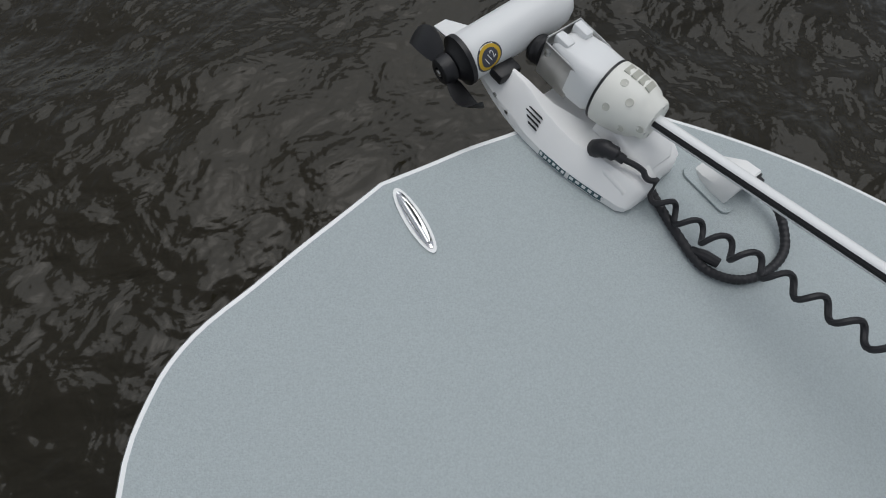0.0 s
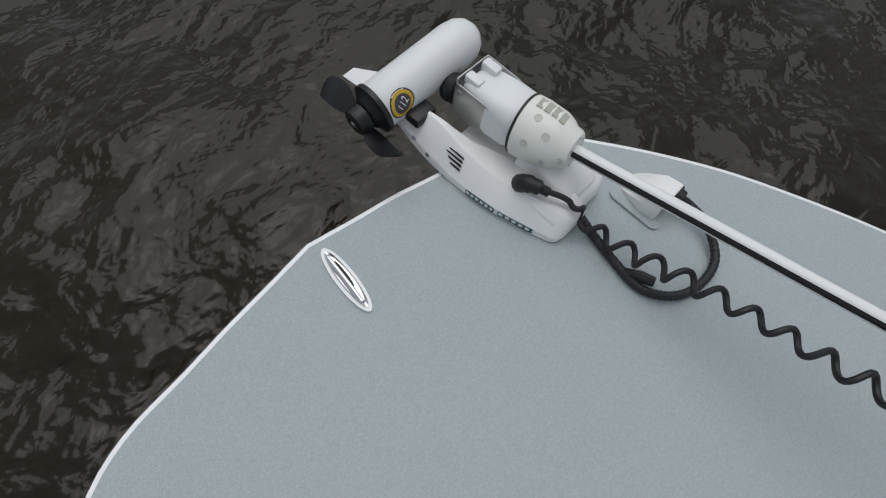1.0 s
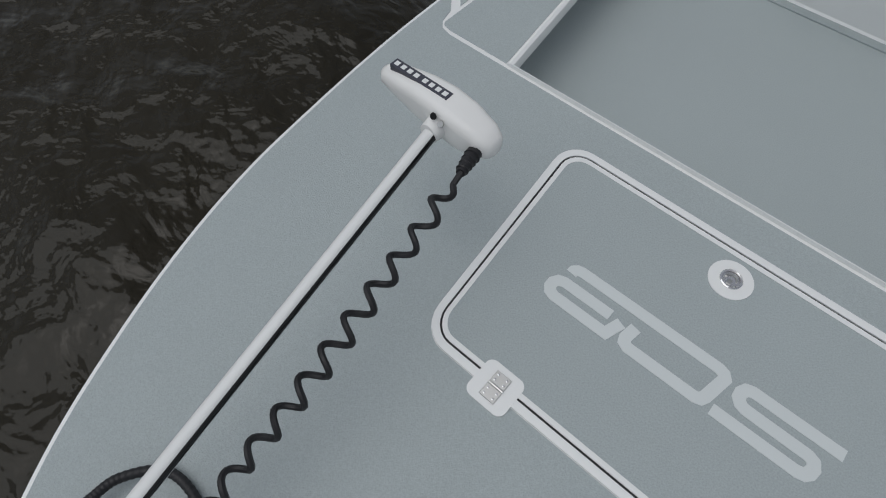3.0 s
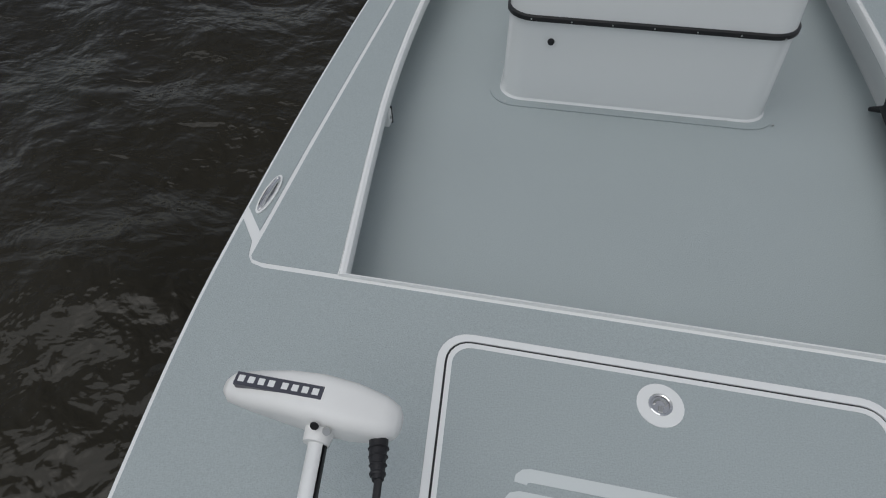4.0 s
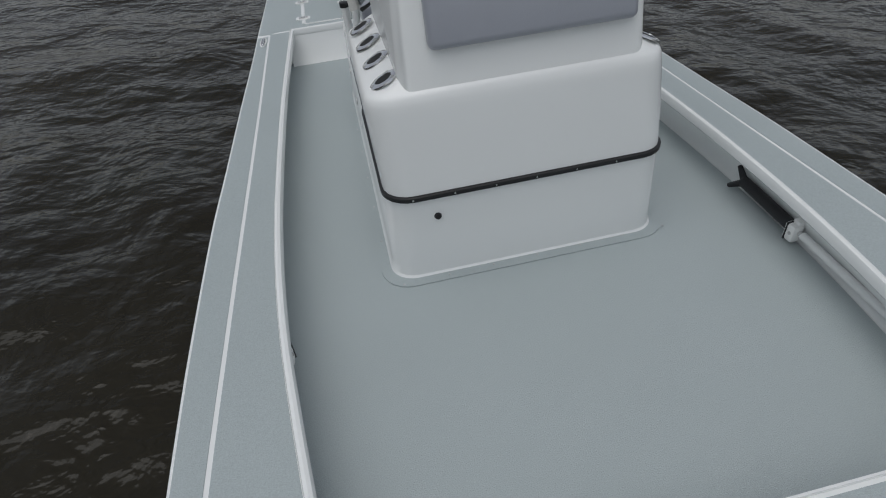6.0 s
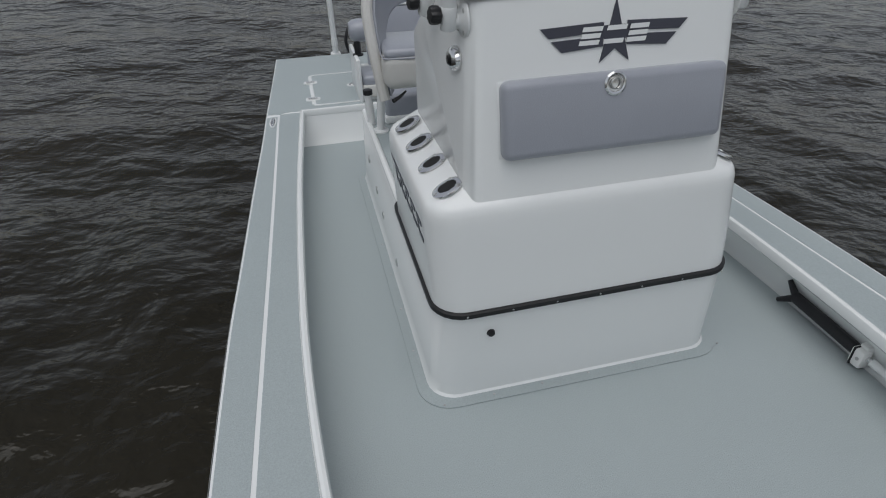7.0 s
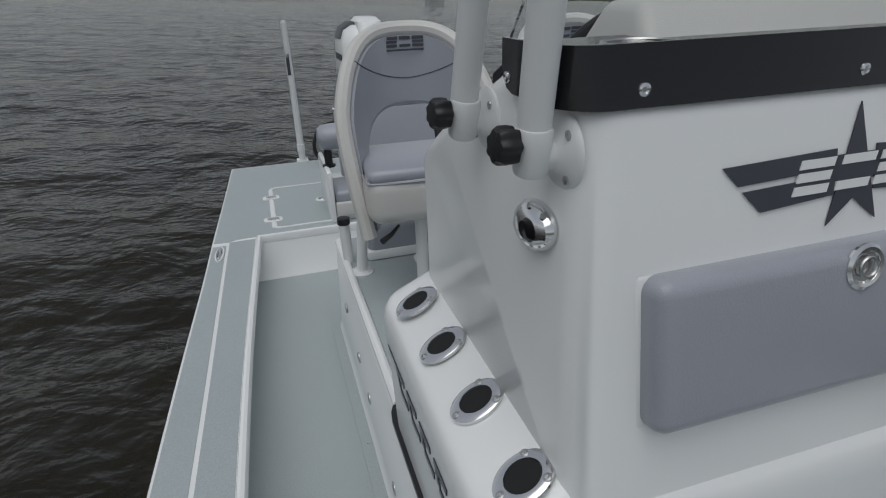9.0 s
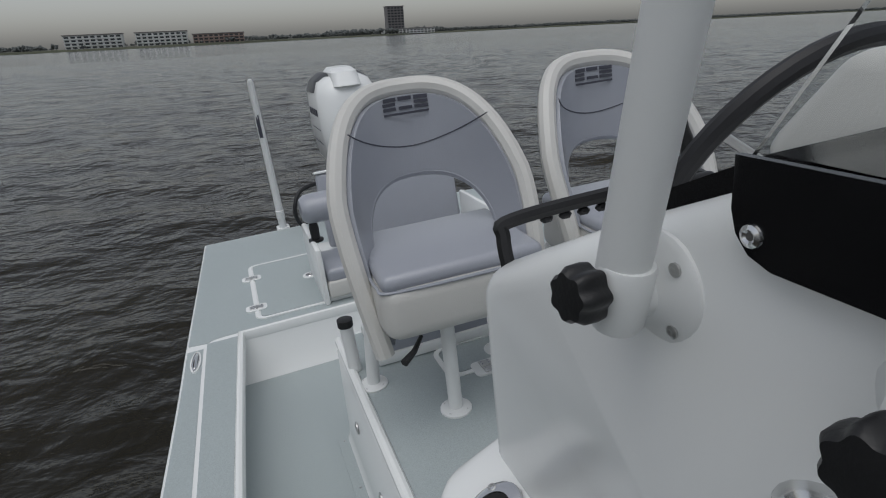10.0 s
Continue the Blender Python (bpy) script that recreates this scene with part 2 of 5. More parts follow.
def build_hull():
    hull = thing("boat_hull", "white fibreglass bay boat hull and liner floating at rest", "boat")
    body = plate([inset(OUTLINE, 0.004), COCKPIT], -0.03, 0.0)
    part("deck_cap", body, GELCOAT, hull, "glossy white gelcoat deck")
    rings = []
    for z, d in ((-0.006, 0.0), (-0.02, -0.006), (-0.05, -0.006), (-0.06, 0.004), (-0.30, 0.05), (-0.62, 0.16)):
        rings.append([(x, y, z) for x, y in inset(OUTLINE, d)])
    part("hull_side", loft(rings, False, False), GELCOAT, hull)
    # inner liner: rolled coaming, then a wall that leans outwards to the sole
    rings = []
    for z, d in ((0.0005, -0.020), (0.010, -0.016), (0.014, -0.006), (0.010, 0.004), (-0.004, 0.009), (-0.03, 0.007), (-0.045, -0.006), (-0.055, -0.06), (-0.20, -0.105), (-0.232, -0.095)):
        rings.append([(x, min(max(y, 2.0755 if z > -0.05 else 2.07), 5.90 if z > -0.1 else 5.85), z) for x, y in inset(COCKPIT, d)])
    part("coaming", loft(rings, False, False), GELCOAT, hull, "rounded white coaming lip")
    sole = [(x, y) for x, y in inset(COCKPIT, -0.10)]
    part("liner_sole", plate([sole], FLOOR_Z - 0.03, FLOOR_Z - 0.004), GELCOAT, hull)
    # grey non-skid panels
    part("cockpit_sole", plate([inset(sole, 0.012)], FLOOR_Z - 0.004, FLOOR_Z), NONSKID, hull, "grey textured non-skid sole")
    part("stern_bulkhead", loft([[(-0.90, 5.90, 0.0), (0.93, 5.90, 0.0), (0.93, 5.87, -0.01), (-0.90, 5.87, -0.01)], [(-0.92, 5.90, -0.16), (0.95, 5.90, -0.16), (0.95, 5.835, -0.16), (-0.92, 5.835, -0.16)],
                                 [(-0.93, 5.90, -0.224), (0.96, 5.90, -0.224), (0.96, 5.79, -0.224), (-0.93, 5.79, -0.224)]]), GELCOAT, hull)
    return hull


hull = build_hull()
GZ0, GZ1 = -0.001, 0.002


def strip_panel(side, xa, xb, y0, y1, n=24):
    """A panel between two curves xa(y) and xb(y)."""
    ys = [y0 + (y1 - y0) * k / n for k in range(n + 1)]
    return [(xa(y), y) for y in ys] + [(xb(y), y) for y in reversed(ys)]


def hatch_loop(x0, x1, y0, y1, r):
    """A rounded rectangle that narrows towards the bow."""
    return [(0.015 + (x - 0.015) * (1 - 0.12 * (1.955 - y) / 0.71), y) for x, y in rounded(x0, x1, y0, y1, r)]


def build_panels():
    hatch_hole = hatch_loop(-0.535, 0.565, 1.245, 1.955, 0.085)
    front = [p for p in inset(OUTLINE, 0.014) if p[1] < 2.03]
    stb = [p for p in front if p[0] < 0]
    port = [p for p in front if p[0] > 0]
    aft = [(1.185, 2.155), (1.172, 2.10), (1.15, 2.074), (1.11, 2.064), (-1.08, 2.064), (-1.12, 2.074), (-1.142, 2.10), (-1.155, 2.155)]
    mid = [p for p in front if p[0] == 0] or []
    loop = sorted(stb, key=lambda p: -p[1])
    loop = loop + mid + sorted(port, key=lambda p: p[1])
    loop = loop + [(half_edge(1, 2.235) - 0.014, 2.235)] + aft + [(half_edge(-1, 2.235) + 0.014, 2.235)]
    part("foredeck_panel", plate([loop, hatch_hole], GZ0, GZ1), NONSKID, hull, "grey textured non-skid foredeck panel")
    for s in (-1, 1):
        line = lambda y, s=s: s * -lerp_x(INLINE_S, y)
        coam = lambda y, s=s: lerp_x(COAM_S if s < 0 else COAM_P, y) + s * 0.022
        inner = strip_panel(s, lambda y: line(y) - s * 0.0075, coam, 2.10, 5.86)
        inner = [(line(2.10) - s * 0.045, 2.081), (line(2.1) - s * 0.016, 2.088)] + inner + [(coam(2.09), 2.081)]
        part("gunwale_panel", plate([inner], GZ0, GZ1), NONSKID, hull)
        outer = strip_panel(s, lambda y: half_edge(s, y) - s * 0.012, lambda y: line(y) + s * 0.0075, 2.285, 5.82)
        outer = outer + [(line(2.2) + s * 0.008, 2.195)]
        part("gunwale_panel", plate([outer], GZ0, GZ1), NONSKID, hull)
    stern = [(half_edge(-1, 5.88) + 0.012, 5.875), (-1.035, 5.865), (-1.01, 5.884), (-0.97, 5.893), (1.0, 5.893), (1.04, 5.884), (1.065, 5.865), (half_edge(1, 5.88) - 0.012, 5.875), (half_edge(1, 7.33) - 0.012, 7.335), (half_edge(-1, 7.33) + 0.012, 7.335)]
    part("stern_deck_panel", plate([stern, rounded(-0.81, -0.40, 5.965, 6.74, 0.05)], GZ0, GZ1), NONSKID, hull)


build_panels()


def hinge(m, parent):
    h = new("hinge")
    h.parent = parent
    leaf = merge(box(-0.034, -0.003, -0.02, 0.02, 0, 0.003, 0.001, 1), box(0.003, 0.034, -0.02, 0.02, 0, 0.003, 0.001, 1))
    part("leaf", leaf, STEEL, h)
    part("knuckle", lathe((0, -0.02, 0.003), (0, 1, 0), [(0, 0.004), (0.04, 0.004)], 10), STEEL, h)
    heads = merge(*[lathe((x, y, 0.003), (0, 0, 1), [(0, 0.0035), (0.001, 0.003), (0.0012, 0.0)], 8) for x in (-0.026, -0.012, 0.012, 0.026) for y in (-0.012, 0.012)])
    part("screws", heads, CHROME, h)
    h.matrix_local = m
    return h


def pull_latch(parent, m, r=0.028, pad=0.055):
    l = new("latch")
    l.parent = parent
    part("pad", plate([oval(0, 0, pad, pad)], 0, 0.003), GELCOAT, l)
    part("bezel", lathe((0, 0, 0.002), (0, 0, 1), [(0, r), (0.004, r), (0.006, r - 0.003), (0.005, r - 0.007), (0.002, r - 0.008), (0.001, 0.0)], 24), CHROME, l)
    part("ring_pull", merge(tube([(0.014 * math.cos(a), 0.014 * math.sin(a), 0.006) for a in [math.pi * k / 8 for k in range(9)]], 0.0025, 6), box(-0.005, 0.005, -0.018, -0.004, 0.003, 0.008, 0.001, 1)), STEEL, l)
    l.matrix_local = m
    return l


def stroke(pts, width, z0, z1):
    """A flat band of even width along a line of (x, y) points."""
    left, right = [], []
    for i, p in enumerate(pts):
        b = Vector(p)
        e = (b - Vector(pts[i - 1])).normalized() if i else (Vector(pts[1]) - b).normalized()
        f = (Vector(pts[i + 1]) - b).normalized() if i + 1 < len(pts) else e
        ne, nf = Vector((-e.y, e.x)), Vector((-f.y, f.x))
        n = (ne + nf) / max(0.5, (ne + nf).dot(ne)) * width / 2
        left.append((p[0] + n.x, p[1] + n.y))
        right.append((p[0] - n.x, p[1] - n.y))
    return loft([[(x, y, z) for x, y in (l, r)] + [(x, y, z0) for x, y in (r, l)] for l, r, z in zip(left, right, [z1] * len(left))])


def build_fore_hatch():
    h = thing("deck_hatch", "grey non-skid deck hatch with white gutter and pale emblem", "hatch")
    part("gutter", plate([hatch_loop(-0.533, 0.563, 1.247, 1.953, 0.084), hatch_loop(-0.513, 0.543, 1.267, 1.933, 0.066)], -0.002, 0.006), GELCOAT, h, "raised white gutter rim")
    part("seal", plate([hatch_loop(-0.514, 0.544, 1.266, 1.934, 0.067), hatch_loop(-0.506, 0.536, 1.274, 1.926, 0.06)], -0.002, 0.0015), RUBBER, h)
    part("lid_rim", plate([hatch_loop(-0.507, 0.537, 1.273, 1.927, 0.06), hatch_loop(-0.494, 0.524, 1.286, 1.914, 0.05)], -0.002, 0.006), GELCOAT, h)
    part("lid", plate([hatch_loop(-0.495, 0.525, 1.285, 1.915, 0.05)], -0.002, 0.0045), NONSKID, h)
    # pale emblem: three angular strokes groups
    z0, z1 = 0.0045, 0.0062
    strokes = [
        [(-0.284, 1.604), (-0.283, 1.614), (-0.276, 1.621), (-0.264, 1.624), (0.104, 1.624), (0.118, 1.620), (0.126, 1.610), (0.112, 1.545), (0.106, 1.534), (0.094, 1.530), (-0.078, 1.530), (-0.090, 1.536), (-0.094, 1.548), (-0.088, 1.584)],
        [(-0.150, 1.573), (-0.282, 1.573), (-0.296, 1.568), (-0.304, 1.556), (-0.304, 1.543), (-0.296, 1.531), (-0.282, 1.526), (-0.136, 1.526), (-0.120, 1.572)],
        [(0.392, 1.624), (0.188, 1.624), (0.174, 1.619), (0.167, 1.606), (0.168, 1.592), (0.178, 1.581), (0.190, 1.577), (0.334, 1.576), (0.347, 1.571), (0.353, 1.558), (0.350, 1.543), (0.342, 1.534), (0.328, 1.530), (0.134, 1.530)],
    ]
    for pts in strokes:
        part("emblem_stroke", stroke(pts, 0.029, z0, z1), WHITE_DECAL, h)
    for x in (-0.247, 0.28):
        pad = plate([rounded(x - 0.052, x + 0.052, 1.253 - 0.045, 1.253 + 0.055, 0.02)], -0.001, 0.0075)
        part("hinge_pad", pad, GELCOAT, h)
        hinge(Matrix.Translation((x, 1.258, 0.0075)) @ pose(0, 0, 0, 0, 0, 90), h)
    pull_latch(h, Matrix.Translation((0.019, 1.845, 0.0045)))
    return h


build_fore_hatch()


def build_cleat(x, y, turn, length=0.16):
    c = thing("pop_up_cleat", "polished steel flush cleat let into the grey deck", "cleat", "flush cleats of the boat")
    a = length / 2
    part("surround", plate([oval(0, 0, 0.0225, a + 0.009)], 0.0, 0.0062), GELCOAT, c, "white oval surround")
    rings = []
    for s, z in ((1.0, 0.006), (0.98, 0.0095), (0.86, 0.0115), (0.80, 0.009)):
        rings.append([(px, py, z) for px, py in oval(0, 0, 0.0155 * s, a * s)])
    part("dish", loft(rings, True, True), CHROME, c)
    part("pocket", plate([oval(-0.004, -0.012, 0.004, a * 0.45)], 0.0088, 0.0098), HOLE_SHADE, c)
    bar = [(0.004, -a * 0.78, 0.0095), (0.004, -a * 0.45, 0.0135), (0.004, 0, 0.015), (0.004, a * 0.45, 0.0135), (0.004, a * 0.78, 0.0095)]
    part("bar", tube(spline(bar, 4), 0.006, 10), CHROME, c)
    c.matrix_world = pose(x, y, 0.002, 0, 0, turn)
    return c


for x, y, turn in ((-0.005, 0.126, -7), (-1.177, 2.348, -3), (1.207, 2.348, 3), (-1.081, 5.707, -3), (1.105, 5.707, 3)):
    build_cleat(x, y, turn)


# ---- console and seat platform ----
def ring(x0, x1, y0, y1, r, z, n=6):
    return [(x, y, z) for x, y in rounded(x0, x1, y0, y1, r, n)]


def build_console():
    c = thing("centre_console", "white moulded fibreglass centre console on a raised base", "console")
    part("flange", plate([rounded(-0.602, 0.595, 3.255, 5.31, 0.12)], FLOOR_Z - 0.001, FLOOR_Z + 0.006), NONSKID, c, "grey screwed-down base flange")
    heads = [(-0.341 + 0.1845 * i, 3.279 + 0.004 * i) for i in range(-1, 6)] + [(-0.578, 3.575 + 0.267 * i) for i in range(0, 7)] + [(0.574, 3.575 + 0.267 * i) for i in range(0, 7)]
    for x, y in heads:
        part("screw", lathe((x, y, FLOOR_Z + 0.006), (0, 0, 1), [(0, 0.005), (0.002, 0.004), (0.0022, 0.001)], 8), STEEL, c)
    low = [ring(-0.566, 0.565, 3.292, 5.27, 0.10, FLOOR_Z), ring(-0.556, 0.555, 3.302, 5.27, 0.10, FLOOR_Z + 0.015), ring(-0.55, 0.55, 3.30, 5.27, 0.10, FLOOR_Z + 0.06), ring(-0.538, 0.520, 3.272, 5.27, 0.10, 0.165), ring(-0.530, 0.512, 3.280, 5.27, 0.095, 0.178)]
    part("base", loft(low), GELCOAT, c, "white base moulding")
    part("rub_band", loft([ring(-0.540, 0.522, 3.267, 4.12, 0.105, 0.163), ring(-0.548, 0.530, 3.259, 4.12, 0.11, 0.167), ring(-0.548, 0.530, 3.259, 4.12, 0.11, 0.183), ring(-0.538, 0.520, 3.270, 4.12, 0.10, 0.187)]), BLACK, c, "black rubber trim band")
    for i in range(7):
        part("screw", lathe((-0.445 + 0.1515 * i, 3.260, 0.175), (0, -1, 0), [(0, 0.004), (0.0015, 0.003), (0.0016, 0.0005)], 8), STEEL, c)
    body = [ring(-0.538, 0.520, 3.270, 4.075, 0.10, 0.18), ring(-0.545, 0.506, 3.278, 4.07, 0.10, 0.36), ring(-0.553, 0.490, 3.288, 4.06, 0.095, 0.49), ring(-0.552, 0.487, 3.291, 4.058, 0.092, 0.515), ring(-0.547, 0.482, 3.297, 4.055, 0.088, 0.534),
            ring(-0.538, 0.473, 3.305, 4.052, 0.08, 0.546), ring(-0.525, 0.46, 3.318, 4.05, 0.07, 0.552), ring(-0.425, 0.39, 3.36, 4.04, 0.05, 0.598)]
    part("lower_body", loft(body), GELCOAT, c)
    # upper pod: a side profile swept across, narrowing upwards
    prof = [(3.312, 0.545), (3.411, 1.097), (3.60, 1.13), (4.03, 0.903), (4.03, 0.545)]
    bm = bmesh.new()
    L = [bm.verts.new((-0.433, y, z)) for y, z in prof]
    R = [bm.verts.new((0.402 - 0.01 * (z - 0.545) / 0.55, y, z)) for y, z in prof]
    bm.faces.new(L)
    bm.faces.new(R[::-1])
    for i in range(len(prof)):
        j = (i + 1) % len(prof)
        bm.faces.new((L[i], R[i], R[j], L[j]))
    # the side leans inwards towards the top front corner, along a diagonal facet
    bm.normal_update()
    cut = bmesh.ops.bisect_plane(bm, geom=bm.verts[:] + bm.edges[:] + bm.faces[:], dist=1e-5, plane_co=(-0.433, 3.312, 0.545), plane_no=(1, 0.065, -0.082), clear_inner=True)
    bmesh.ops.holes_fill(bm, edges=[e for e in bm.edges if e.is_boundary], sides=0)
    bmesh.ops.recalc_face_normals(bm, faces=bm.faces[:])
    edges = [e for e in bm.edges if max(v.co.z for v in e.verts) > 0.55 and e.calc_face_angle(0) > 0.35]
    bmesh.ops.bevel(bm, geom=edges, offset=0.045, segments=5, profile=0.5, affect="EDGES", clamp_overlap=True)
    part("upper_pod", bm, GELCOAT, c, angle=50)
    part("drain_cap", lathe((-0.361, 3.287, 0.079), (0, -1, 0), [(0, 0.017), (0.006, 0.017), (0.008, 0.014), (0.018, 0.012), (0.020, 0.008), (0.02, 0.0)], 12), BLACK, c, "black drain cap")
    # platform behind
    part("platform_top", plate([rounded(-0.50, 0.50, 4.0, 5.25, 0.05)], 0.176, PLAT_Z + 0.002), NONSKID, c, "grey non-skid seat platform")
    for s, x in ((-1, -0.518), (1, 0.50)):
        part("platform_lip", tube([(x, 4.06, 0.182), (x, 4.2, 0.182), (x, 5.235, 0.182)], 0.016, 10), GELCOAT, c)
    for i, (y, z) in enumerate(((4.08, -0.140), (4.46, -0.098), (4.65, -0.050), (4.93, 0.010))):
        for s, x in ((-1, -0.546), (1, 0.536)):
            part("courtesy_light", lathe((x, y, z), (s, 0, 0), [(0, 0.022), (0.004, 0.021), (0.006, 0.016), (0.004, 0.014), (0.003, 0.0)], 16), STEEL, c)
    return c


console = build_console()


def build_rod_holder(x, y, z, lean):
    r = thing("rod_holder", "polished steel flush rod holder in the console ledge", "rod holder", "rod holders of the console")
    part("rim", merge(loft([[(px, py, 0.0) for px, py in oval(0, 0, 0.041, 0.052)], [(px, py, 0.005) for px, py in oval(0, 0, 0.040, 0.051)], [(px, py, 0.008) for px, py in oval(0, 0, 0.033, 0.042)], [(px, py, 0.008) for px, py in oval(0, 0, 0.027, 0.031)], [(px, py, 0.001) for px, py in oval(0, 0, 0.025, 0.029)]], True, False)), CHROME, r)
    part("bore", loft([[(px, py, 0.0062) for px, py in oval(0, 0, 0.026, 0.030)], [(px, py, 0.003) for px, py in oval(0, 0, 0.015, 0.02)]]), HOLE_SHADE, r)
    for a in (90, 215, 325):
        part("screw", lathe((0.034 * math.cos(radians(a)), 0.042 * math.sin(radians(a)), 0.006), (0, 0, 1), [(0, 0.0072), (0.0022, 0.007), (0.003, 0.004), (0.0015, 0.003), (0.0015, 0.0)], 12), STEEL, r)
    r.matrix_world = pose(x, y, z, 0, lean, 0) @ pose(0, 0, 0, 0, 0, 100 if x < 0 else 80)
    return r


for i in range(4):
    build_rod_holder(-0.470 - 0.006 * i, 3.383 + 0.174 * i, 0.5735 + 0.0025 * i, -24)
    build_rod_holder(0.432 + 0.003 * i, 3.383 + 0.174 * i, 0.569 - 0.0012 * i, 24)


def build_cushion():
    c = thing("console_cushion", "grey vinyl padded cushion on the front of the console", "cushion")
    part("backing", box(-0.355, 0.340, -0.012, 0.02, -0.112, 0.112, 0.010, 3), GELCOAT, c)
    bm = box(-0.343, 0.336, -0.05, 0.012, -0.108, 0.108, 0.024, 5)
    part("pad", bm, VINYL, c)
    l = new("latch")
    l.parent = c
    part("bezel", lathe((-0.022, -0.048, 0.078), (0, -1, 0), [(0, 0.033), (0.004, 0.033), (0.007, 0.028), (0.006, 0.023), (0.003, 0.021), (0.002, 0.0)], 24), CHROME, l)
    part("ring_pull", tube([(-0.022 + 0.014 * math.cos(a), -0.056, 0.078 + 0.014 * math.sin(a)) for a in [2 * math.pi * k / 16 for k in range(17)]], 0.0025, 6), STEEL, l)
    c.matrix_world = pose(0.016, 3.363, 0.768, -10, 0, 0)
    return c


build_cushion()


def upright_plate(loops, depth=0.002):
    """A flat plate drawn in x and z, facing the bow."""
    bm = plate([loop for loop in loops], 0, depth)
    return moved(bm, pose(0, 0, 0, 90, 0, 0))


def build_star():
    s = thing("console_emblem", "charcoal star and wings decal on the white console", "decal")
    star = []
    for k in range(10):
        a = radians(90 + 36 * k)
        r = 0.082 if k % 2 == 0 else 0.033
        star.append((r * math.cos(a) * 0.92, r * math.sin(a) * 1.02 - 0.002))
    star[0] = (0.0, 0.092)
    part("star", upright_plate([star]), DECAL, s)
    for m in (1, -1):
        part("wing", upright_plate([[(m * x, z) for x, z in ((0.035, 0.034), (0.218, 0.028), (0.193, 0.002), (0.035, 0.008))]]), DECAL, s)
        part("wing", upright_plate([[(m * x, z) for x, z in ((0.035, -0.001), (0.186, -0.006), (0.156, -0.036), (0.035, -0.028))]]), DECAL, s)
    bars = [((-0.098, 0.018), (-0.04, 0.018)), ((-0.102, 0.001), (-0.046, 0.001)), ((-0.108, -0.016), (-0.05, -0.016)), ((-0.026, 0.018), (0.032, 0.018)), ((-0.036, -0.016), (0.022, -0.016)), ((0.042, 0.018), (0.098, 0.018)), ((0.038, 0.001), (0.094, 0.001)), ((0.032, -0.016), (0.09, -0.016))]
    for (xa, z), (xb, _) in bars:
        b = upright_plate([[(xa, z - 0.006), (xb, z - 0.006), (xb + 0.004, z + 0.006), (xa + 0.004, z + 0.006)]], 0.0035)
        part("bar", b, GELCOAT, s)
    s.matrix_world = pose(0.007, 3.3865, 0.968, -10.2, 0, 0)
    return s


build_star()


def build_name_decal():
    d = thing("side_decal", "dark slanted bar decal on the console side", "decal", "side decals of the console")
    x = 0.0
    part("bar", moved(plate([[(-0.02, 0.036), (0.06, 0.034), (0.06, 0.026), (0.0, 0.027)]], 0, 0.002), pose(0, 0, 0, 90, 0, 0)), DECAL, d)
    for i in range(5):
        o = 0.06 + i * 0.098
        for (a, b, z) in ((0.0, 0.075, 0.026), (0.004, 0.07, -0.026), (0.0, 0.018, 0.009), (0.0, 0.018, -0.009)):
            part("bar", moved(plate([[(o + a - z * 0.3, z - 0.009), (o + b - z * 0.3, z - 0.009), (o + b - z * 0.3 + 0.004, z + 0.009), (o + a - z * 0.3 + 0.004, z + 0.009)]], 0, 0.002), pose(0, 0, 0, 90, 0, 0)), DECAL, d)
    return d


decal = build_name_decal()
decal.matrix_world = pose(-0.5495, 3.925, 0.425, 3.5, 0, -90)
copy_thing(decal, pose(0.4985, 3.40, 0.425, 7, 0, 90))


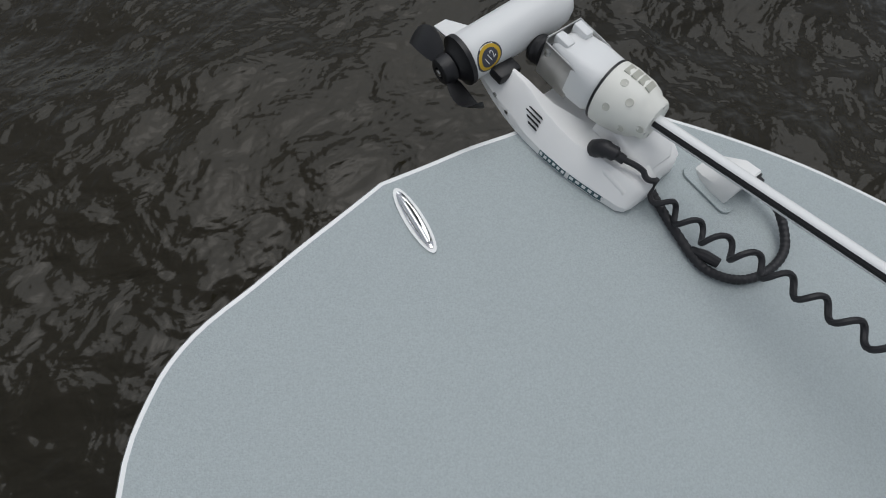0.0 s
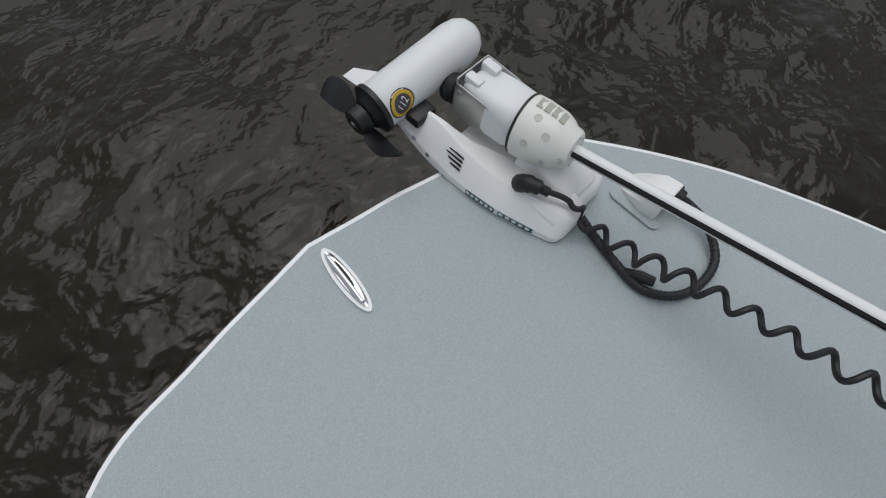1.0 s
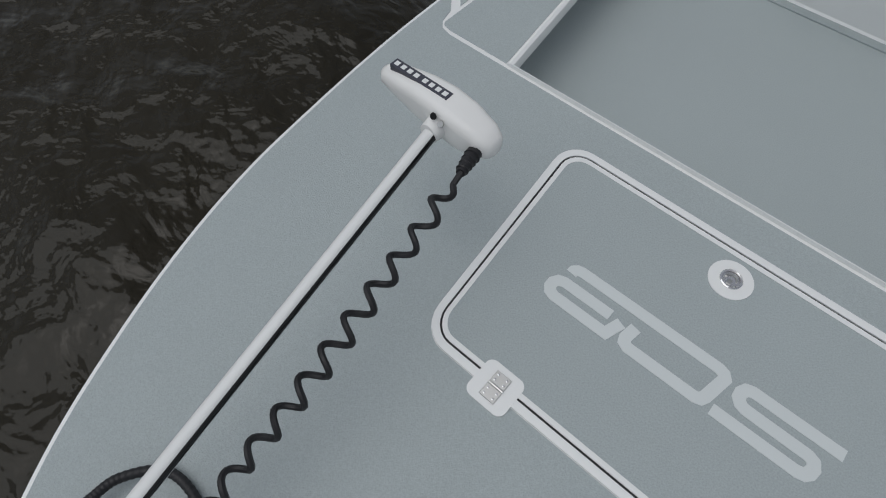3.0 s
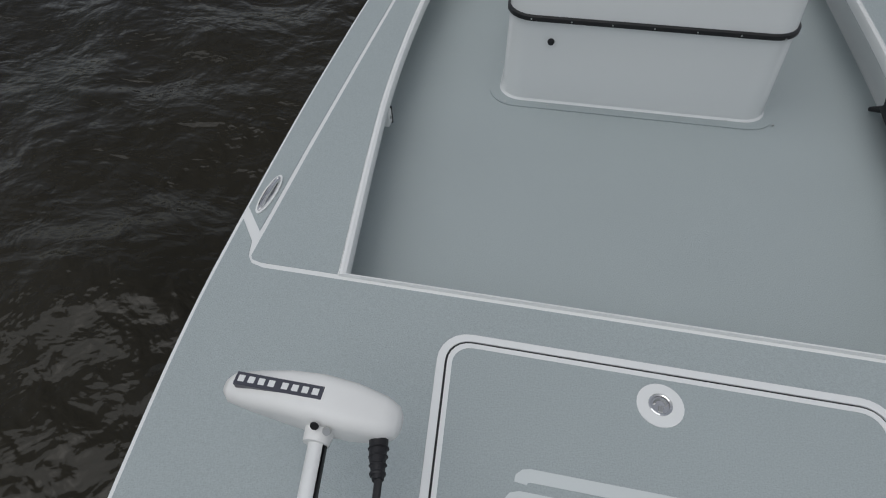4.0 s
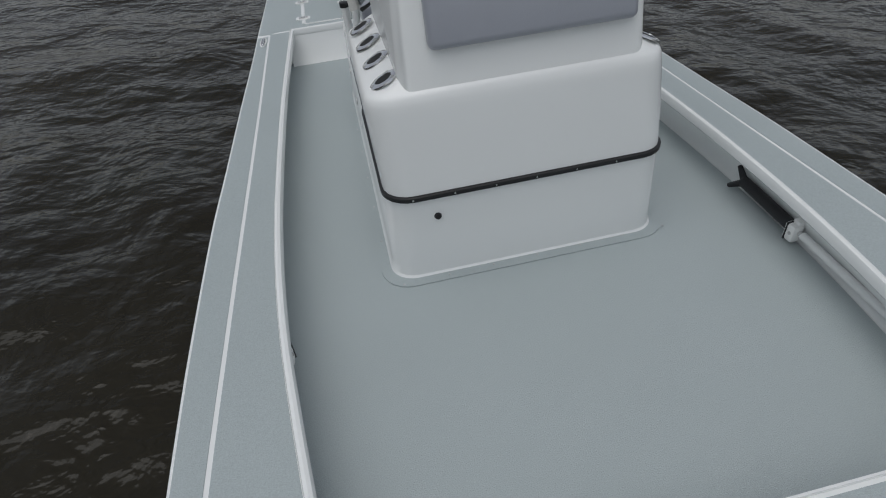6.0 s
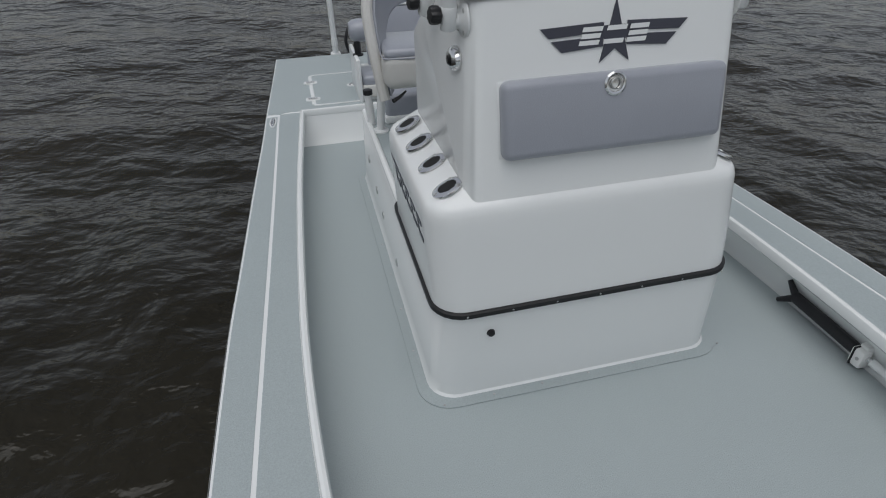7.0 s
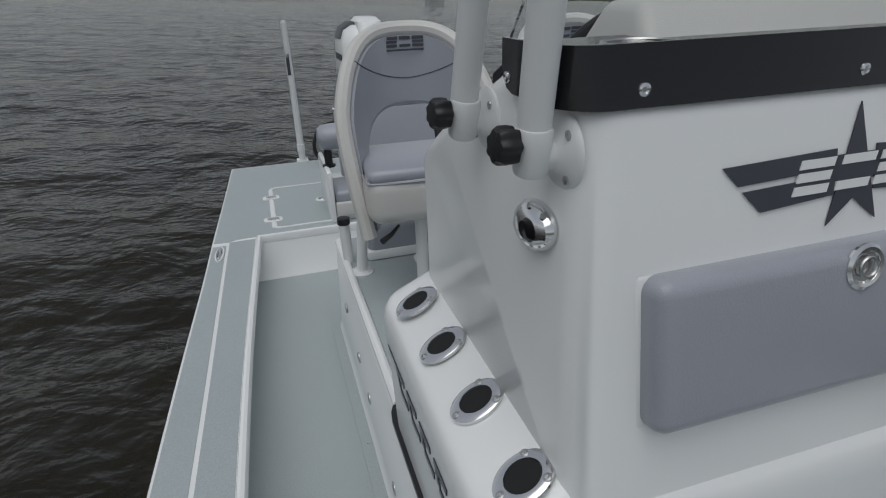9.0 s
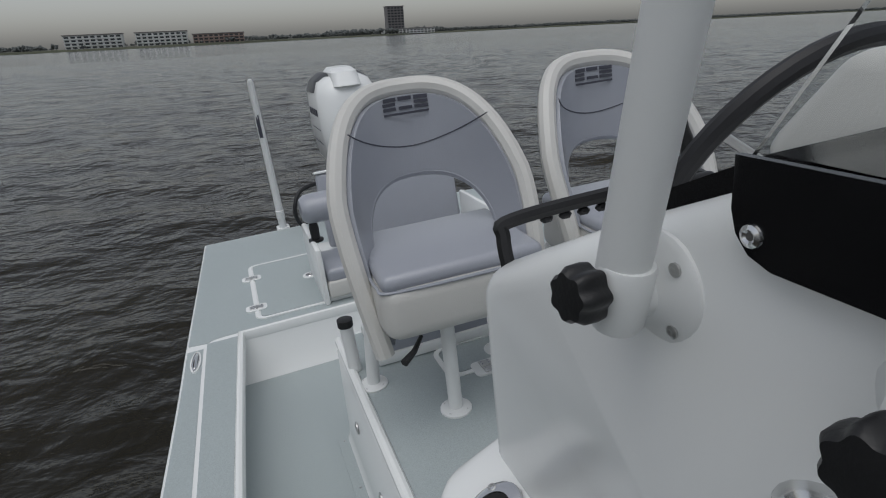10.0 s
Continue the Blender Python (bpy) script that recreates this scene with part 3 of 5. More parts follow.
def build_windshield():
    w = thing("windshield", "clear acrylic windshield with black lower band on the console", "windshield")
    def wrap(z, d, back=0.0):
        end = 3.595 if z < 1.15 else 3.595 - 0.6 * max(0.0, z - 1.149)
        pts = [(-0.416 - d, end - q) for q in (0.0, 0.005, 0.016, 0.034)] + [(-0.416 - d, min(3.474 + back, end - 0.045))]
        pts += [(-0.416 - d + 0.06 * (1 - math.cos(a)), min(3.469 + back, end - 0.05) - (0.055 + d) * math.sin(a)) for a in [math.pi / 2 * k / 6 for k in range(1, 7)]]
        full = pts + [(-x - 0.018, y) for x, y in reversed(pts)]
        return [(x, y, z) for x, y in full]
    def sheet(z0, z1, d0, d1, b0, b1, th, rounded_ends=False):
        o0, o1 = wrap(z0, d0, b0), wrap(z1, d1, b1)
        i0, i1 = wrap(z0, d0 - th, b0), wrap(z1, d1 - th, b1)
        if rounded_ends:
            for row in (o0, i0):
                for k, up in enumerate((0.034, 0.018, 0.006)):
                    for q in (k, len(row) - 1 - k):
                        row[q] = (row[q][0], row[q][1], row[q][2] + up)
        bm = bmesh.new()
        V = [[bm.verts.new(p) for p in q] for q in (o0, o1, i1, i0)]
        for q in range(4):
            a, b = V[q], V[(q + 1) % 4]
            for i in range(len(a) - 1):
                bm.faces.new((a[i], a[i + 1], b[i + 1], b[i]))
        for i in (0, -1):
            bm.faces.new([V[q][i] for q in range(4)])
        return bm
    part("black_band", sheet(1.078, 1.148, 0.006, 0.006, -0.004, 0.012, 0.006, True), ACRYLIC, w, "glossy black lower band")
    pane = part("pane", sheet(1.138, 1.36, -0.001, -0.03, 0.012, 0.03, 0.005), GLASS, w, "clear pane")
    pane.visible_shadow = False
    for x, y, ax in ((-0.325, 3.409, (0, -1, 0)), (0.006, 3.409, (0, -1, 0)), (0.330, 3.409, (0, -1, 0)), (-0.422, 3.577, (-1, 0, 0)), (0.404, 3.577, (1, 0, 0))):
        part("bolt", lathe((x, y, 1.098), ax, [(0, 0.0085), (0.002, 0.008), (0.0035, 0.005), (0.002, 0.003), (0.002, 0.0)], 14), CHROME, w)
    return w


build_windshield()


def build_dash():
    d = thing("dash_pod", "cream moulded instrument pod on top of the console", "dash")
    prof = [(3.50, 1.10), (3.59, 1.188), (3.68, 1.188), (3.735, 1.10), (3.70, 1.05)]
    bm = bmesh.new()
    L = [bm.verts.new((-0.25 + 0.35 * (z - 1.09) * (z > 1.09), y, z)) for y, z in prof]
    R = [bm.verts.new((0.33, y, z)) for y, z in prof]
    bm.faces.new(L)
    bm.faces.new(R[::-1])
    for i in range(len(prof)):
        j = (i + 1) % len(prof)
        bm.faces.new((L[i], R[i], R[j], L[j]))
    bmesh.ops.bevel(bm, geom=bm.edges[:], offset=0.02, segments=3, profile=0.5, affect="EDGES")
    part("shell", bm, CREAM, d)
    deck = [(3.43, 1.09), (3.43, 1.137), (3.60, 1.141), (3.72, 1.083), (3.72, 1.06)]
    part("dash_deck", loft([[(x, y, z) for y, z in deck] for x in (-0.385, 0.365)]), ACRYLIC, d, "black dash top")
    part("cup_ring", tube([(-0.27 + 0.05 * math.cos(a), 3.50 + 0.05 * math.sin(a), 1.139) for a in [2 * math.pi * k / 24 for k in range(25)]], 0.003, 6), STEEL, d)
    return d


build_dash()


def build_wheel():
    w = thing("steering_wheel", "black steering wheel with thin steel spokes at the helm", "steering wheel")
    R = 0.195
    part("rim", tube([(R * math.cos(a), R * math.sin(a), 0) for a in [2 * math.pi * k / 48 for k in range(49)]], 0.014, 10), RUBBER, w)
    for a in (90, 210, 330):
        part("spoke", tube([(0, 0, -0.03), (0.5 * R * math.cos(radians(a)), 0.5 * R * math.sin(radians(a)), -0.02), (R * math.cos(radians(a)), R * math.sin(radians(a)), 0)], 0.006, 8), STEEL, w)
    part("hub", lathe((0, 0, -0.07), (0, 0, 1), [(0, 0.03), (0.04, 0.035), (0.05, 0.02), (0.05, 0)], 16), BLACK, w)
    w.matrix_world = pose(-0.025, 3.88, 1.008, -62, 0, 0)
    return w


build_wheel()


def build_grab():
    g = thing("grab_bar", "black moulded grab bar on the console top edge", "grab bar")
    part("bar", tube(spline([(-0.395, 3.985, 0.90), (-0.393, 4.005, 0.955), (-0.375, 4.012, 0.975), (-0.20, 4.0, 0.985), (-0.05, 4.0, 0.98), (-0.03, 3.99, 0.92)], 6), 0.011, 8), BLACK, g)
    for i in range(8):
        part("grip_rib", lathe((-0.33 + 0.03 * i, 4.010 - 0.002 * i, 0.966), (1, 0, 0), [(0, 0.002), (0.005, 0.0065), (0.015, 0.0065), (0.02, 0.002)], 8), BLACK, g)
    return g


build_grab()


def build_throttle():
    t = thing("throttle_control", "black throttle control beside the steering wheel", "throttle")
    part("base", moved(box(-0.03, 0.03, -0.05, 0.05, -0.02, 0.03, 0.01, 3), pose(-0.15, 3.93, 0.975, -28, 0, 0)), BLACK, t)
    part("lever", tube(spline([(-0.14, 3.93, 0.99), (-0.135, 3.94, 1.05), (-0.15, 3.95, 1.088), (-0.18, 3.95, 1.092), (-0.215, 3.95, 1.09)], 4), [0.010] * 7 + [0.013] * 3 + [0.016] * 7, 12), BLACK, t)
    part("trim_ring", lathe((-0.146, 3.95, 1.083), (-0.8, 0, 0.6), [(0, 0.016), (0.003, 0.0175), (0.006, 0.016)], 12), CHROME, t)
    return t


build_throttle()


def build_knob(parent, origin, axis):
    o, d = Vector(origin), Vector(axis).normalized()
    u, w = frame_of(d)
    rings = []
    for t, k in ((0.0, 0.7), (0.004, 0.95), (0.012, 1.0), (0.024, 0.98), (0.030, 0.82), (0.031, 0.3)):
        rings.append([o + d * t + 0.0225 * k * (1 + 0.09 * math.cos(7 * a)) * (math.cos(a) * u + math.sin(a) * w) for a in [2 * math.pi * q / 56 for q in range(56)]])
    return part("knob", loft(rings), BLACK, parent, "black lobed clamp knob")


def build_top_post(side, y, tall, inward):
    """One upright of the top, clamped to the console side."""
    p = thing("top_post", "white powder-coated post clamped to the console side", "post", "posts of the top")
    s = side
    xs = -0.4005 - 0.065 * (y - 3.463) if s < 0 else 0.393
    xc = xs + s * 0.042
    part("flange", merge(lathe((xs + 0.003 * (s < 0), y, 1.022), (s, 0, 0), [(0, 0.051), (0.004, 0.051), (0.008, 0.047), (0.012, 0.03), (0.02, 0.021), (0.044, 0.0185)], 28)), PAINT, p)
    for a in (45, 135, 225, 315):
        part("screw", lathe((xs + s * 0.007, y + 0.039 * math.cos(radians(a)), 1.022 + 0.039 * math.sin(radians(a))), (s, 0, 0), [(0, 0.006), (0.002, 0.006), (0.003, 0.003), (0.002, 0.0)], 10), STEEL, p)
    part("socket", lathe((xc, y, 1.0), (-s * inward, -tall, 1), [(0, 0.020), (0.006, 0.0228), (0.056, 0.0232), (0.060, 0.0215)], 20), PAINT, p)
    part("tube", tube([(xc - s * (z - 1.02) * inward, y - 0.001 - tall * (z - 1.02), z) for z in (1.02, 1.62, 2.32)], 0.0212, 18), PAINT, p)
    build_knob(p, (xc + s * 0.021, y - 0.004, 1.038), (s, -0.12, 0.08))
    return p


for s in (-1, 1):
    build_top_post(s, 3.456, 0.15, 0.0)
    build_top_post(s, 3.670, 0.195, 0.05)


def build_nav_light():
    n = thing("courtesy_nav_light", "chrome teardrop light housing on the console side", "lamp")
    rings = []
    for t, k in ((0, 1.0), (0.006, 0.98), (0.016, 0.86), (0.024, 0.62), (0.028, 0.25)):
        rings.append([(px, py, t) for px, py in oval(0.012 * t / 0.028, 0, 0.058 * k, 0.036 * k, 24)])
    part("housing", loft(rings), CHROME, n)
    part("lens", loft([[(px, py, 0.012) for px, py in oval(0.022, 0, 0.028, 0.022)], [(px, py, 0.0225) for px, py in oval(0.022, 0, 0.026, 0.020)], [(px, py, 0.029) for px, py in oval(0.018, 0, 0.016, 0.012)]]), ACRYLIC, n, "dark lens")
    n.matrix_world = Matrix.Translation((-0.412, 3.490, 0.915)) @ pose(0, 0, 0, 0, -90, 0) @ pose(0, 0, 0, 0, 0, 280)
    return n


build_nav_light()


# ---- helm seats ----
def build_seat():
    s = thing("helm_seat", "grey and cream vinyl bucket helm seat on white posts", "seat", "helm seats")
    N = 32

    def edge_top(t):
        return 0.36 + 0.715 * (1 - abs(t) ** 3.0) ** 0.62

    def edge_bot(t):
        k = min(1.0, abs(t) / 0.74)
        return 0.50 + 0.285 * math.sqrt(max(0.0, 1 - k ** 2.6)) if abs(t) < 0.74 else 0.35

    def at(t, z, d):
        a = t * radians(68)
        lean = 0.10 * (z - 0.4)
        r = (0.375 - d) * min(1.0, 0.76 + 0.24 * max(0.0, (z - 0.36) / 0.42))
        return Vector((r * math.sin(a), 0.20 - 0.56 * (1 - math.cos(a)) - d * math.cos(a) + lean, z))

    def shell(d0, d1, t_in, grow):
        bm = bmesh.new()
        cols = []
        M = 8
        for i in range(N + 1):
            t = (-1 + 2 * i / N) * t_in
            zt, zb = edge_top(t) - grow, edge_bot(t) + grow * 0.3
            zt = max(zt, zb + 0.012)
            col = []
            for k in range(M + 1):
                z = zb + (zt - zb) * k / M
                col.append((bm.verts.new(at(t, z, d0)), bm.verts.new(at(t, z, d1))))
            cols.append(col)
        for a, b in zip(cols, cols[1:]):
            for k in range(M):
                bm.faces.new((a[k][0], b[k][0], b[k + 1][0], a[k + 1][0]))
                bm.faces.new((a[k][1], a[k + 1][1], b[k + 1][1], b[k][1]))
            bm.faces.new((a[0][0], a[0][1], b[0][1], b[0][0]))
            bm.faces.new((a[M][0], b[M][0], b[M][1], a[M][1]))
        for c in (cols[0], cols[-1]):
            for k in range(M):
                bm.faces.new((c[k][0], c[k + 1][0], c[k + 1][1], c[k][1]))
        return bm

    size = Matrix.Translation((0, 0, 0.125)) @ Matrix.Scale(0.9, 4)
    part("back_shell", moved(shell(-0.01, 0.03, 1.0, 0.0), size), CREAM, s, "cream vinyl outer shell", 60)
    part("back_pad", moved(shell(0.028, 0.062, 0.93, 0.035), size), VINYL, s, "grey vinyl inner back pad", 60)
    rim = [at(-1 + 2 * k / 64, edge_top(-1 + 2 * k / 64) - 0.012, 0.018) for k in range(65)]
    part("rim_roll", moved(tube(rim, 0.030, 10), size), CREAM, s, "padded cream rim")
    part("hole_piping", moved(tube([at(t, edge_bot(t) + 0.006, 0.045) for t in [-0.735 + 1.47 * k / 40 for k in range(41)]], 0.017, 8), size), VINYL, s)
    part("seam", moved(tube([at(t, 0.88 + 0.09 * abs(t / 0.66) ** 1.8, 0.0625) for t in [-0.66 + 1.32 * k / 24 for k in range(25)]], 0.0022, 6), size), DECAL, s)
    for badge_bar in [loft([[at(t, z, 0.0635) for t, z in ((a, z0), (b, z0), (b, z1), (a, z1))], [at(t, z, 0.066) for t, z in ((a, z0), (b, z0), (b, z1), (a, z1))]]) for a, b, z0, z1 in
        ((-0.20, -0.08, 1.026, 1.038), (-0.21, -0.09, 1.013, 1.022), (-0.21, -0.09, 0.998, 1.008), (-0.06, 0.06, 1.026, 1.038), (-0.06, 0.06, 0.998, 1.008), (0.08, 0.20, 1.026, 1.038), (0.08, 0.2, 1.013, 1.022), (0.08, 0.2, 0.998, 1.008), (-0.21, 0.2, 0.984, 0.991))]:
        part("badge_bar", moved(badge_bar, size), DECAL, s, "dark badge bar")
    cush = box(-0.245, 0.245, -0.248, 0.17, 0.572, 0.628, 0.027, 5)
    part("seat_cushion", moved(cush, size), VINYL, s, "grey vinyl seat cushion")
    base = box(-0.255, 0.255, -0.26, 0.17, 0.42, 0.605, 0.055, 6)
    part("seat_base", moved(base, size), CREAM, s, "cream vinyl seat front")
    part("front_piping", moved(tube(spline([(-0.248, -0.05, 0.585), (-0.25, -0.19, 0.583), (-0.20, -0.249, 0.583), (0.20, -0.249, 0.583), (0.25, -0.19, 0.583), (0.248, -0.05, 0.585)], 6), 0.005, 6), size), VINYL, s)
    part("lever", moved(tube([(-0.14, -0.18, 0.392), (-0.18, -0.24, 0.385), (-0.22, -0.27, 0.375)], [0.006, 0.009, 0.012], 8), size), BLACK, s, "black slide lever")
    for x, y in ((-0.239, 0.119), (-0.041, -0.119), (0.20, -0.119), (0.20, 0.119)):
        part("post", tube([(x, y, PLAT_Z), (x * 0.88, y * 0.9, 0.52)], 0.021, 14), PAINT, s)
        part("foot_flange", lathe((x, y, PLAT_Z + 0.002), (0, 0, 1), [(0, 0.047), (0.006, 0.047), (0.009, 0.043), (0.012, 0.025)], 20), PAINT, s)
        for k in range(4):
            a = radians(45 + 90 * k)
            part("screw", lathe((x + 0.035 * math.cos(a), y + 0.035 * math.sin(a), PLAT_Z + 0.010), (0, 0, 1), [(0, 0.006), (0.002, 0.005), (0.002, 0.0)], 8), STEEL, s)
    return s


seat = build_seat()
seat.matrix_world = pose(-0.237, 4.765, 0, 0, 0, -2)
copy_thing(seat, pose(0.40, 4.765, 0, 0, 0, -2))


def build_pad_box():
    b = thing("cooler_seat", "grey vinyl cushion on a white box under the helm seats", "cushion")
    part("cushion", box(-0.42, 0.43, 4.985, 5.235, 0.20, 0.34, 0.03, 4), VINYL, b)
    part("base", box(-0.43, 0.44, 4.975, 5.24, PLAT_Z + 0.002, 0.225, 0.012, 2), GELCOAT, b)
    return b


build_pad_box()


def build_rod_tube():
    r = thing("rod_tube", "white upright tube with a black cap beside the helm seat", "rod holder")
    part("tube", tube([(-0.505, 5.01, PLAT_Z + 0.002), (-0.51, 5.015, 0.355)], 0.022, 16), PAINT, r)
    part("cap", lathe((-0.51, 5.015, 0.35), (0, 0, 1), [(0, 0.024), (0.002, 0.026), (0.026, 0.026), (0.028, 0.022), (0.028, 0)], 16), BLACK, r, "black cap")
    return r


build_rod_tube()


def build_platform_hatch():
    h = thing("platform_hatch", "white-rimmed hatch seam with steel hinge on the platform", "hatch")
    part("rim", plate([rounded(-0.245, 0.275, 4.79, 4.985, 0.05), rounded(-0.228, 0.258, 4.807, 4.97, 0.04)], PLAT_Z, PLAT_Z + 0.006), GELCOAT, h)
    part("lid", plate([rounded(-0.222, 0.252, 4.813, 4.965, 0.035)], PLAT_Z + 0.001, PLAT_Z + 0.006), NONSKID, h)
    part("hinge_pad", plate([rounded(-0.16, -0.06, 4.755, 4.835, 0.02)], PLAT_Z, PLAT_Z + 0.008), GELCOAT, h)
    hinge(Matrix.Translation((-0.11, 4.795, PLAT_Z + 0.008)) @ pose(0, 0, 0, 0, 0, 90), h)
    return h


build_platform_hatch()


# ---- stern ----
def build_stern_hatch():
    h = thing("stern_hatch", "grey non-skid stern hatch with white rim and steel hinges", "hatch")
    part("rim", plate([rounded(-0.806, -0.404, 5.968, 6.736, 0.048), rounded(-0.788, -0.42, 5.985, 6.72, 0.035)], -0.002, 0.006), GELCOAT, h)
    part("lid", plate([rounded(-0.782, -0.426, 5.991, 6.714, 0.03)], -0.002, 0.0055), NONSKID, h)
    for y in (6.11, 6.52):
        part("hinge_pad", plate([rounded(-0.85, -0.745, y - 0.035, y + 0.035, 0.02)], -0.001, 0.0085), GELCOAT, h)
        hinge(Matrix.Translation((-0.797, y, 0.0085)), h)
    pull_latch(h, Matrix.Translation((-0.485, 6.369, 0.0055)), 0.026, 0.042)
    return h


build_stern_hatch()


def build_rear_bench():
    b = thing("rear_bench", "white rear bench with grey vinyl cushions and bolster", "bench")
    part("side_frame", box(-0.475, -0.445, 5.93, 6.42, 0.0, 0.30, 0.012, 2), GELCOAT, b)
    part("side_frame", box(0.475, 0.505, 5.93, 6.42, 0.0, 0.30, 0.012, 2), GELCOAT, b)
    part("box", box(-0.45, 0.48, 5.96, 6.60, 0.0, 0.10, 0.012, 2), GELCOAT, b)
    part("seat_cushion", box(-0.44, 0.47, 5.94, 6.25, 0.10, 0.18, 0.025, 3), VINYL, b)
    part("cushion_front", box(-0.443, 0.473, 5.93, 6.0, 0.03, 0.12, 0.014, 3), CREAM, b)
    part("back_panel", moved(box(-0.34, 0.47, -0.03, 0.03, 0.0, 0.42, 0.02, 3), pose(0, 6.42, 0.12, -12, 0, 0)), VINYL, b, "grey padded back")
    part("back_edge", moved(box(-0.345, 0.475, -0.035, 0.035, 0.42, 0.435, 0.007, 2), pose(0, 6.42, 0.12, -12, 0, 0)), GELCOAT, b)
    rings = []
    for x, k in ((-0.49, 0.3), (-0.485, 0.7), (-0.46, 0.95), (-0.42, 1.0), (-0.34, 1.0)):
        rings.append([(x, 6.12 + 0.09 * k * math.cos(a), 0.455 + 0.075 * k * math.sin(a)) for a in [2 * math.pi * q / 20 for q in range(20)]])
    part("bolster", loft(rings), VINYL, b, "rounded grey arm bolster")
    part("bolster_post", lathe((-0.44, 6.10, 0.30), (0, 0, 1), [(-0.01, 0.038), (0.0, 0.038), (0.004, 0.022), (0.06, 0.024), (0.10, 0.02)], 14), BLACK, b, "black post")
    return b


build_rear_bench()


def build_anchor_pole():
    p = thing("anchor_pole", "white shallow-water anchor pole at the stern corner", "pole")
    part("pole", tube([(-0.525, 7.36, 0.0), (-0.527, 7.345, 0.5), (-0.53, 7.33, 1.02)], [0.026, 0.024, 0.02], 14), PAINT, p)
    part("sleeve", tube([(-0.526, 7.352, 0.08), (-0.526, 7.35, 0.14)], 0.029, 14), PAINT, p)
    part("tip", box(-0.545, -0.515, 7.31, 7.35, 1.0, 1.035, 0.008, 2), PAINT, p)
    part("foot", box(-0.57, -0.48, 7.33, 7.42, -0.25, 0.015, 0.01, 2), PAINT, p)
    part("mark", loft([[(-0.5272 - 0.0245 * math.sin(a), 7.339 - 0.0245 * math.cos(a), z) for a in (-0.1, 0.25, 0.6, 0.95)] for z in (0.66, 0.75, 0.84, 0.92)], False, False, False), DECAL, p, "dark bar marking")
    return p


build_anchor_pole()


def build_outboard():
    o = thing("outboard_motor", "white outboard engine with dark grey cap at the transom", "outboard")
    def sec(z, hw, y0, y1, r):
        return [(0.13 + x, y, z) for x, y in rounded(-hw, hw, y0, y1, r, 5)]
    part("cowl", loft([sec(0.30, 0.17, 7.50, 8.05, 0.1), sec(0.36, 0.21, 7.46, 8.12, 0.12), sec(0.60, 0.235, 7.44, 8.16, 0.14), sec(0.84, 0.225, 7.47, 8.14, 0.15), sec(0.93, 0.19, 7.53, 8.08, 0.14), sec(0.965, 0.13, 7.60, 8.0, 0.1)]), GELCOAT, o, "glossy white cowl")
    part("cap", merge(loft([sec(0.86, 0.228, 7.60, 8.15, 0.15), sec(0.94, 0.20, 7.62, 8.10, 0.14), sec(0.985, 0.14, 7.68, 8.02, 0.1)])), mat("dark_grey_plastic", (0.05, 0.052, 0.055), 0.4, var=0.1, scale=10), o, "dark grey cap")
    part("ridge", loft([sec(0.90, 0.10, 7.46, 7.95, 0.06), sec(0.99, 0.095, 7.52, 7.95, 0.06), sec(1.02, 0.07, 7.60, 7.90, 0.05)]), GELCOAT, o)
    part("midsection", loft([sec(-0.8, 0.06, 7.65, 7.95, 0.05), sec(0.0, 0.09, 7.55, 7.98, 0.06), sec(0.31, 0.15, 7.52, 8.02, 0.09)]), GELCOAT, o)
    part("bracket", box(-0.05, 0.25, 7.34, 7.56, -0.5, 0.12, 0.03, 2), BLACK, o, "black transom bracket")
    for i in range(4):
        z = 0.70
        part("mark", box(-0.1085, -0.101, 7.62 + i * 0.085, 7.68 + i * 0.085, z, z + 0.05, 0.002, 1), DECAL, o)
    for i in range(3):
        part("mark", box(-0.1095, -0.103, 7.58 + i * 0.13, 7.68 + i * 0.13, 0.50, 0.506, 0.001, 1), DECAL, o)
        part("mark", box(-0.1095, -0.103, 7.58 + i * 0.13, 7.68 + i * 0.13, 0.60, 0.606, 0.001, 1), DECAL, o)
    return o


build_outboard()


def build_rigging():
    r = thing("rigging_hose", "black rigging hose looping from deck to engine", "hose")
    part("hose", tube(spline([(-0.38, 7.20, 0.01), (-0.43, 7.16, 0.10), (-0.43, 7.15, 0.20), (-0.36, 7.2, 0.29), (-0.16, 7.32, 0.30), (0.02, 7.45, 0.30)], 8), 0.014, 10), RUBBER, r)
    return r


build_rigging()


def build_push_pole(side):
    """A pole held under the port gunwale by a clip."""
    p = thing("push_pole", "white pole with black foam grip stowed along the coaming", "pole")
    a, b = Vector((1.006, 3.43, -0.155)), Vector((0.962, 2.25, -0.165))
    d = (b - a).normalized()
    part("shaft", tube([a + d * 0.42, b], 0.016, 12), PAINT, p)
    part("grip", tube([a + d * 0.03, a + d * 0.36], 0.024, 12), RUBBER, p, "black foam grip")
    part("fork", merge(tube([a + d * 0.04, a - d * 0.02 + Vector((0, 0, 0.05))], [0.018, 0.010], 8), tube([a + d * 0.04, a - d * 0.02 + Vector((-0.03, 0, -0.045))], [0.018, 0.010], 8)), RUBBER, p, "black forked end")
    part("ferrule", tube([a + d * 0.355, a + d * 0.43], 0.012, 10), CHROME, p)
    return p


build_push_pole(1)


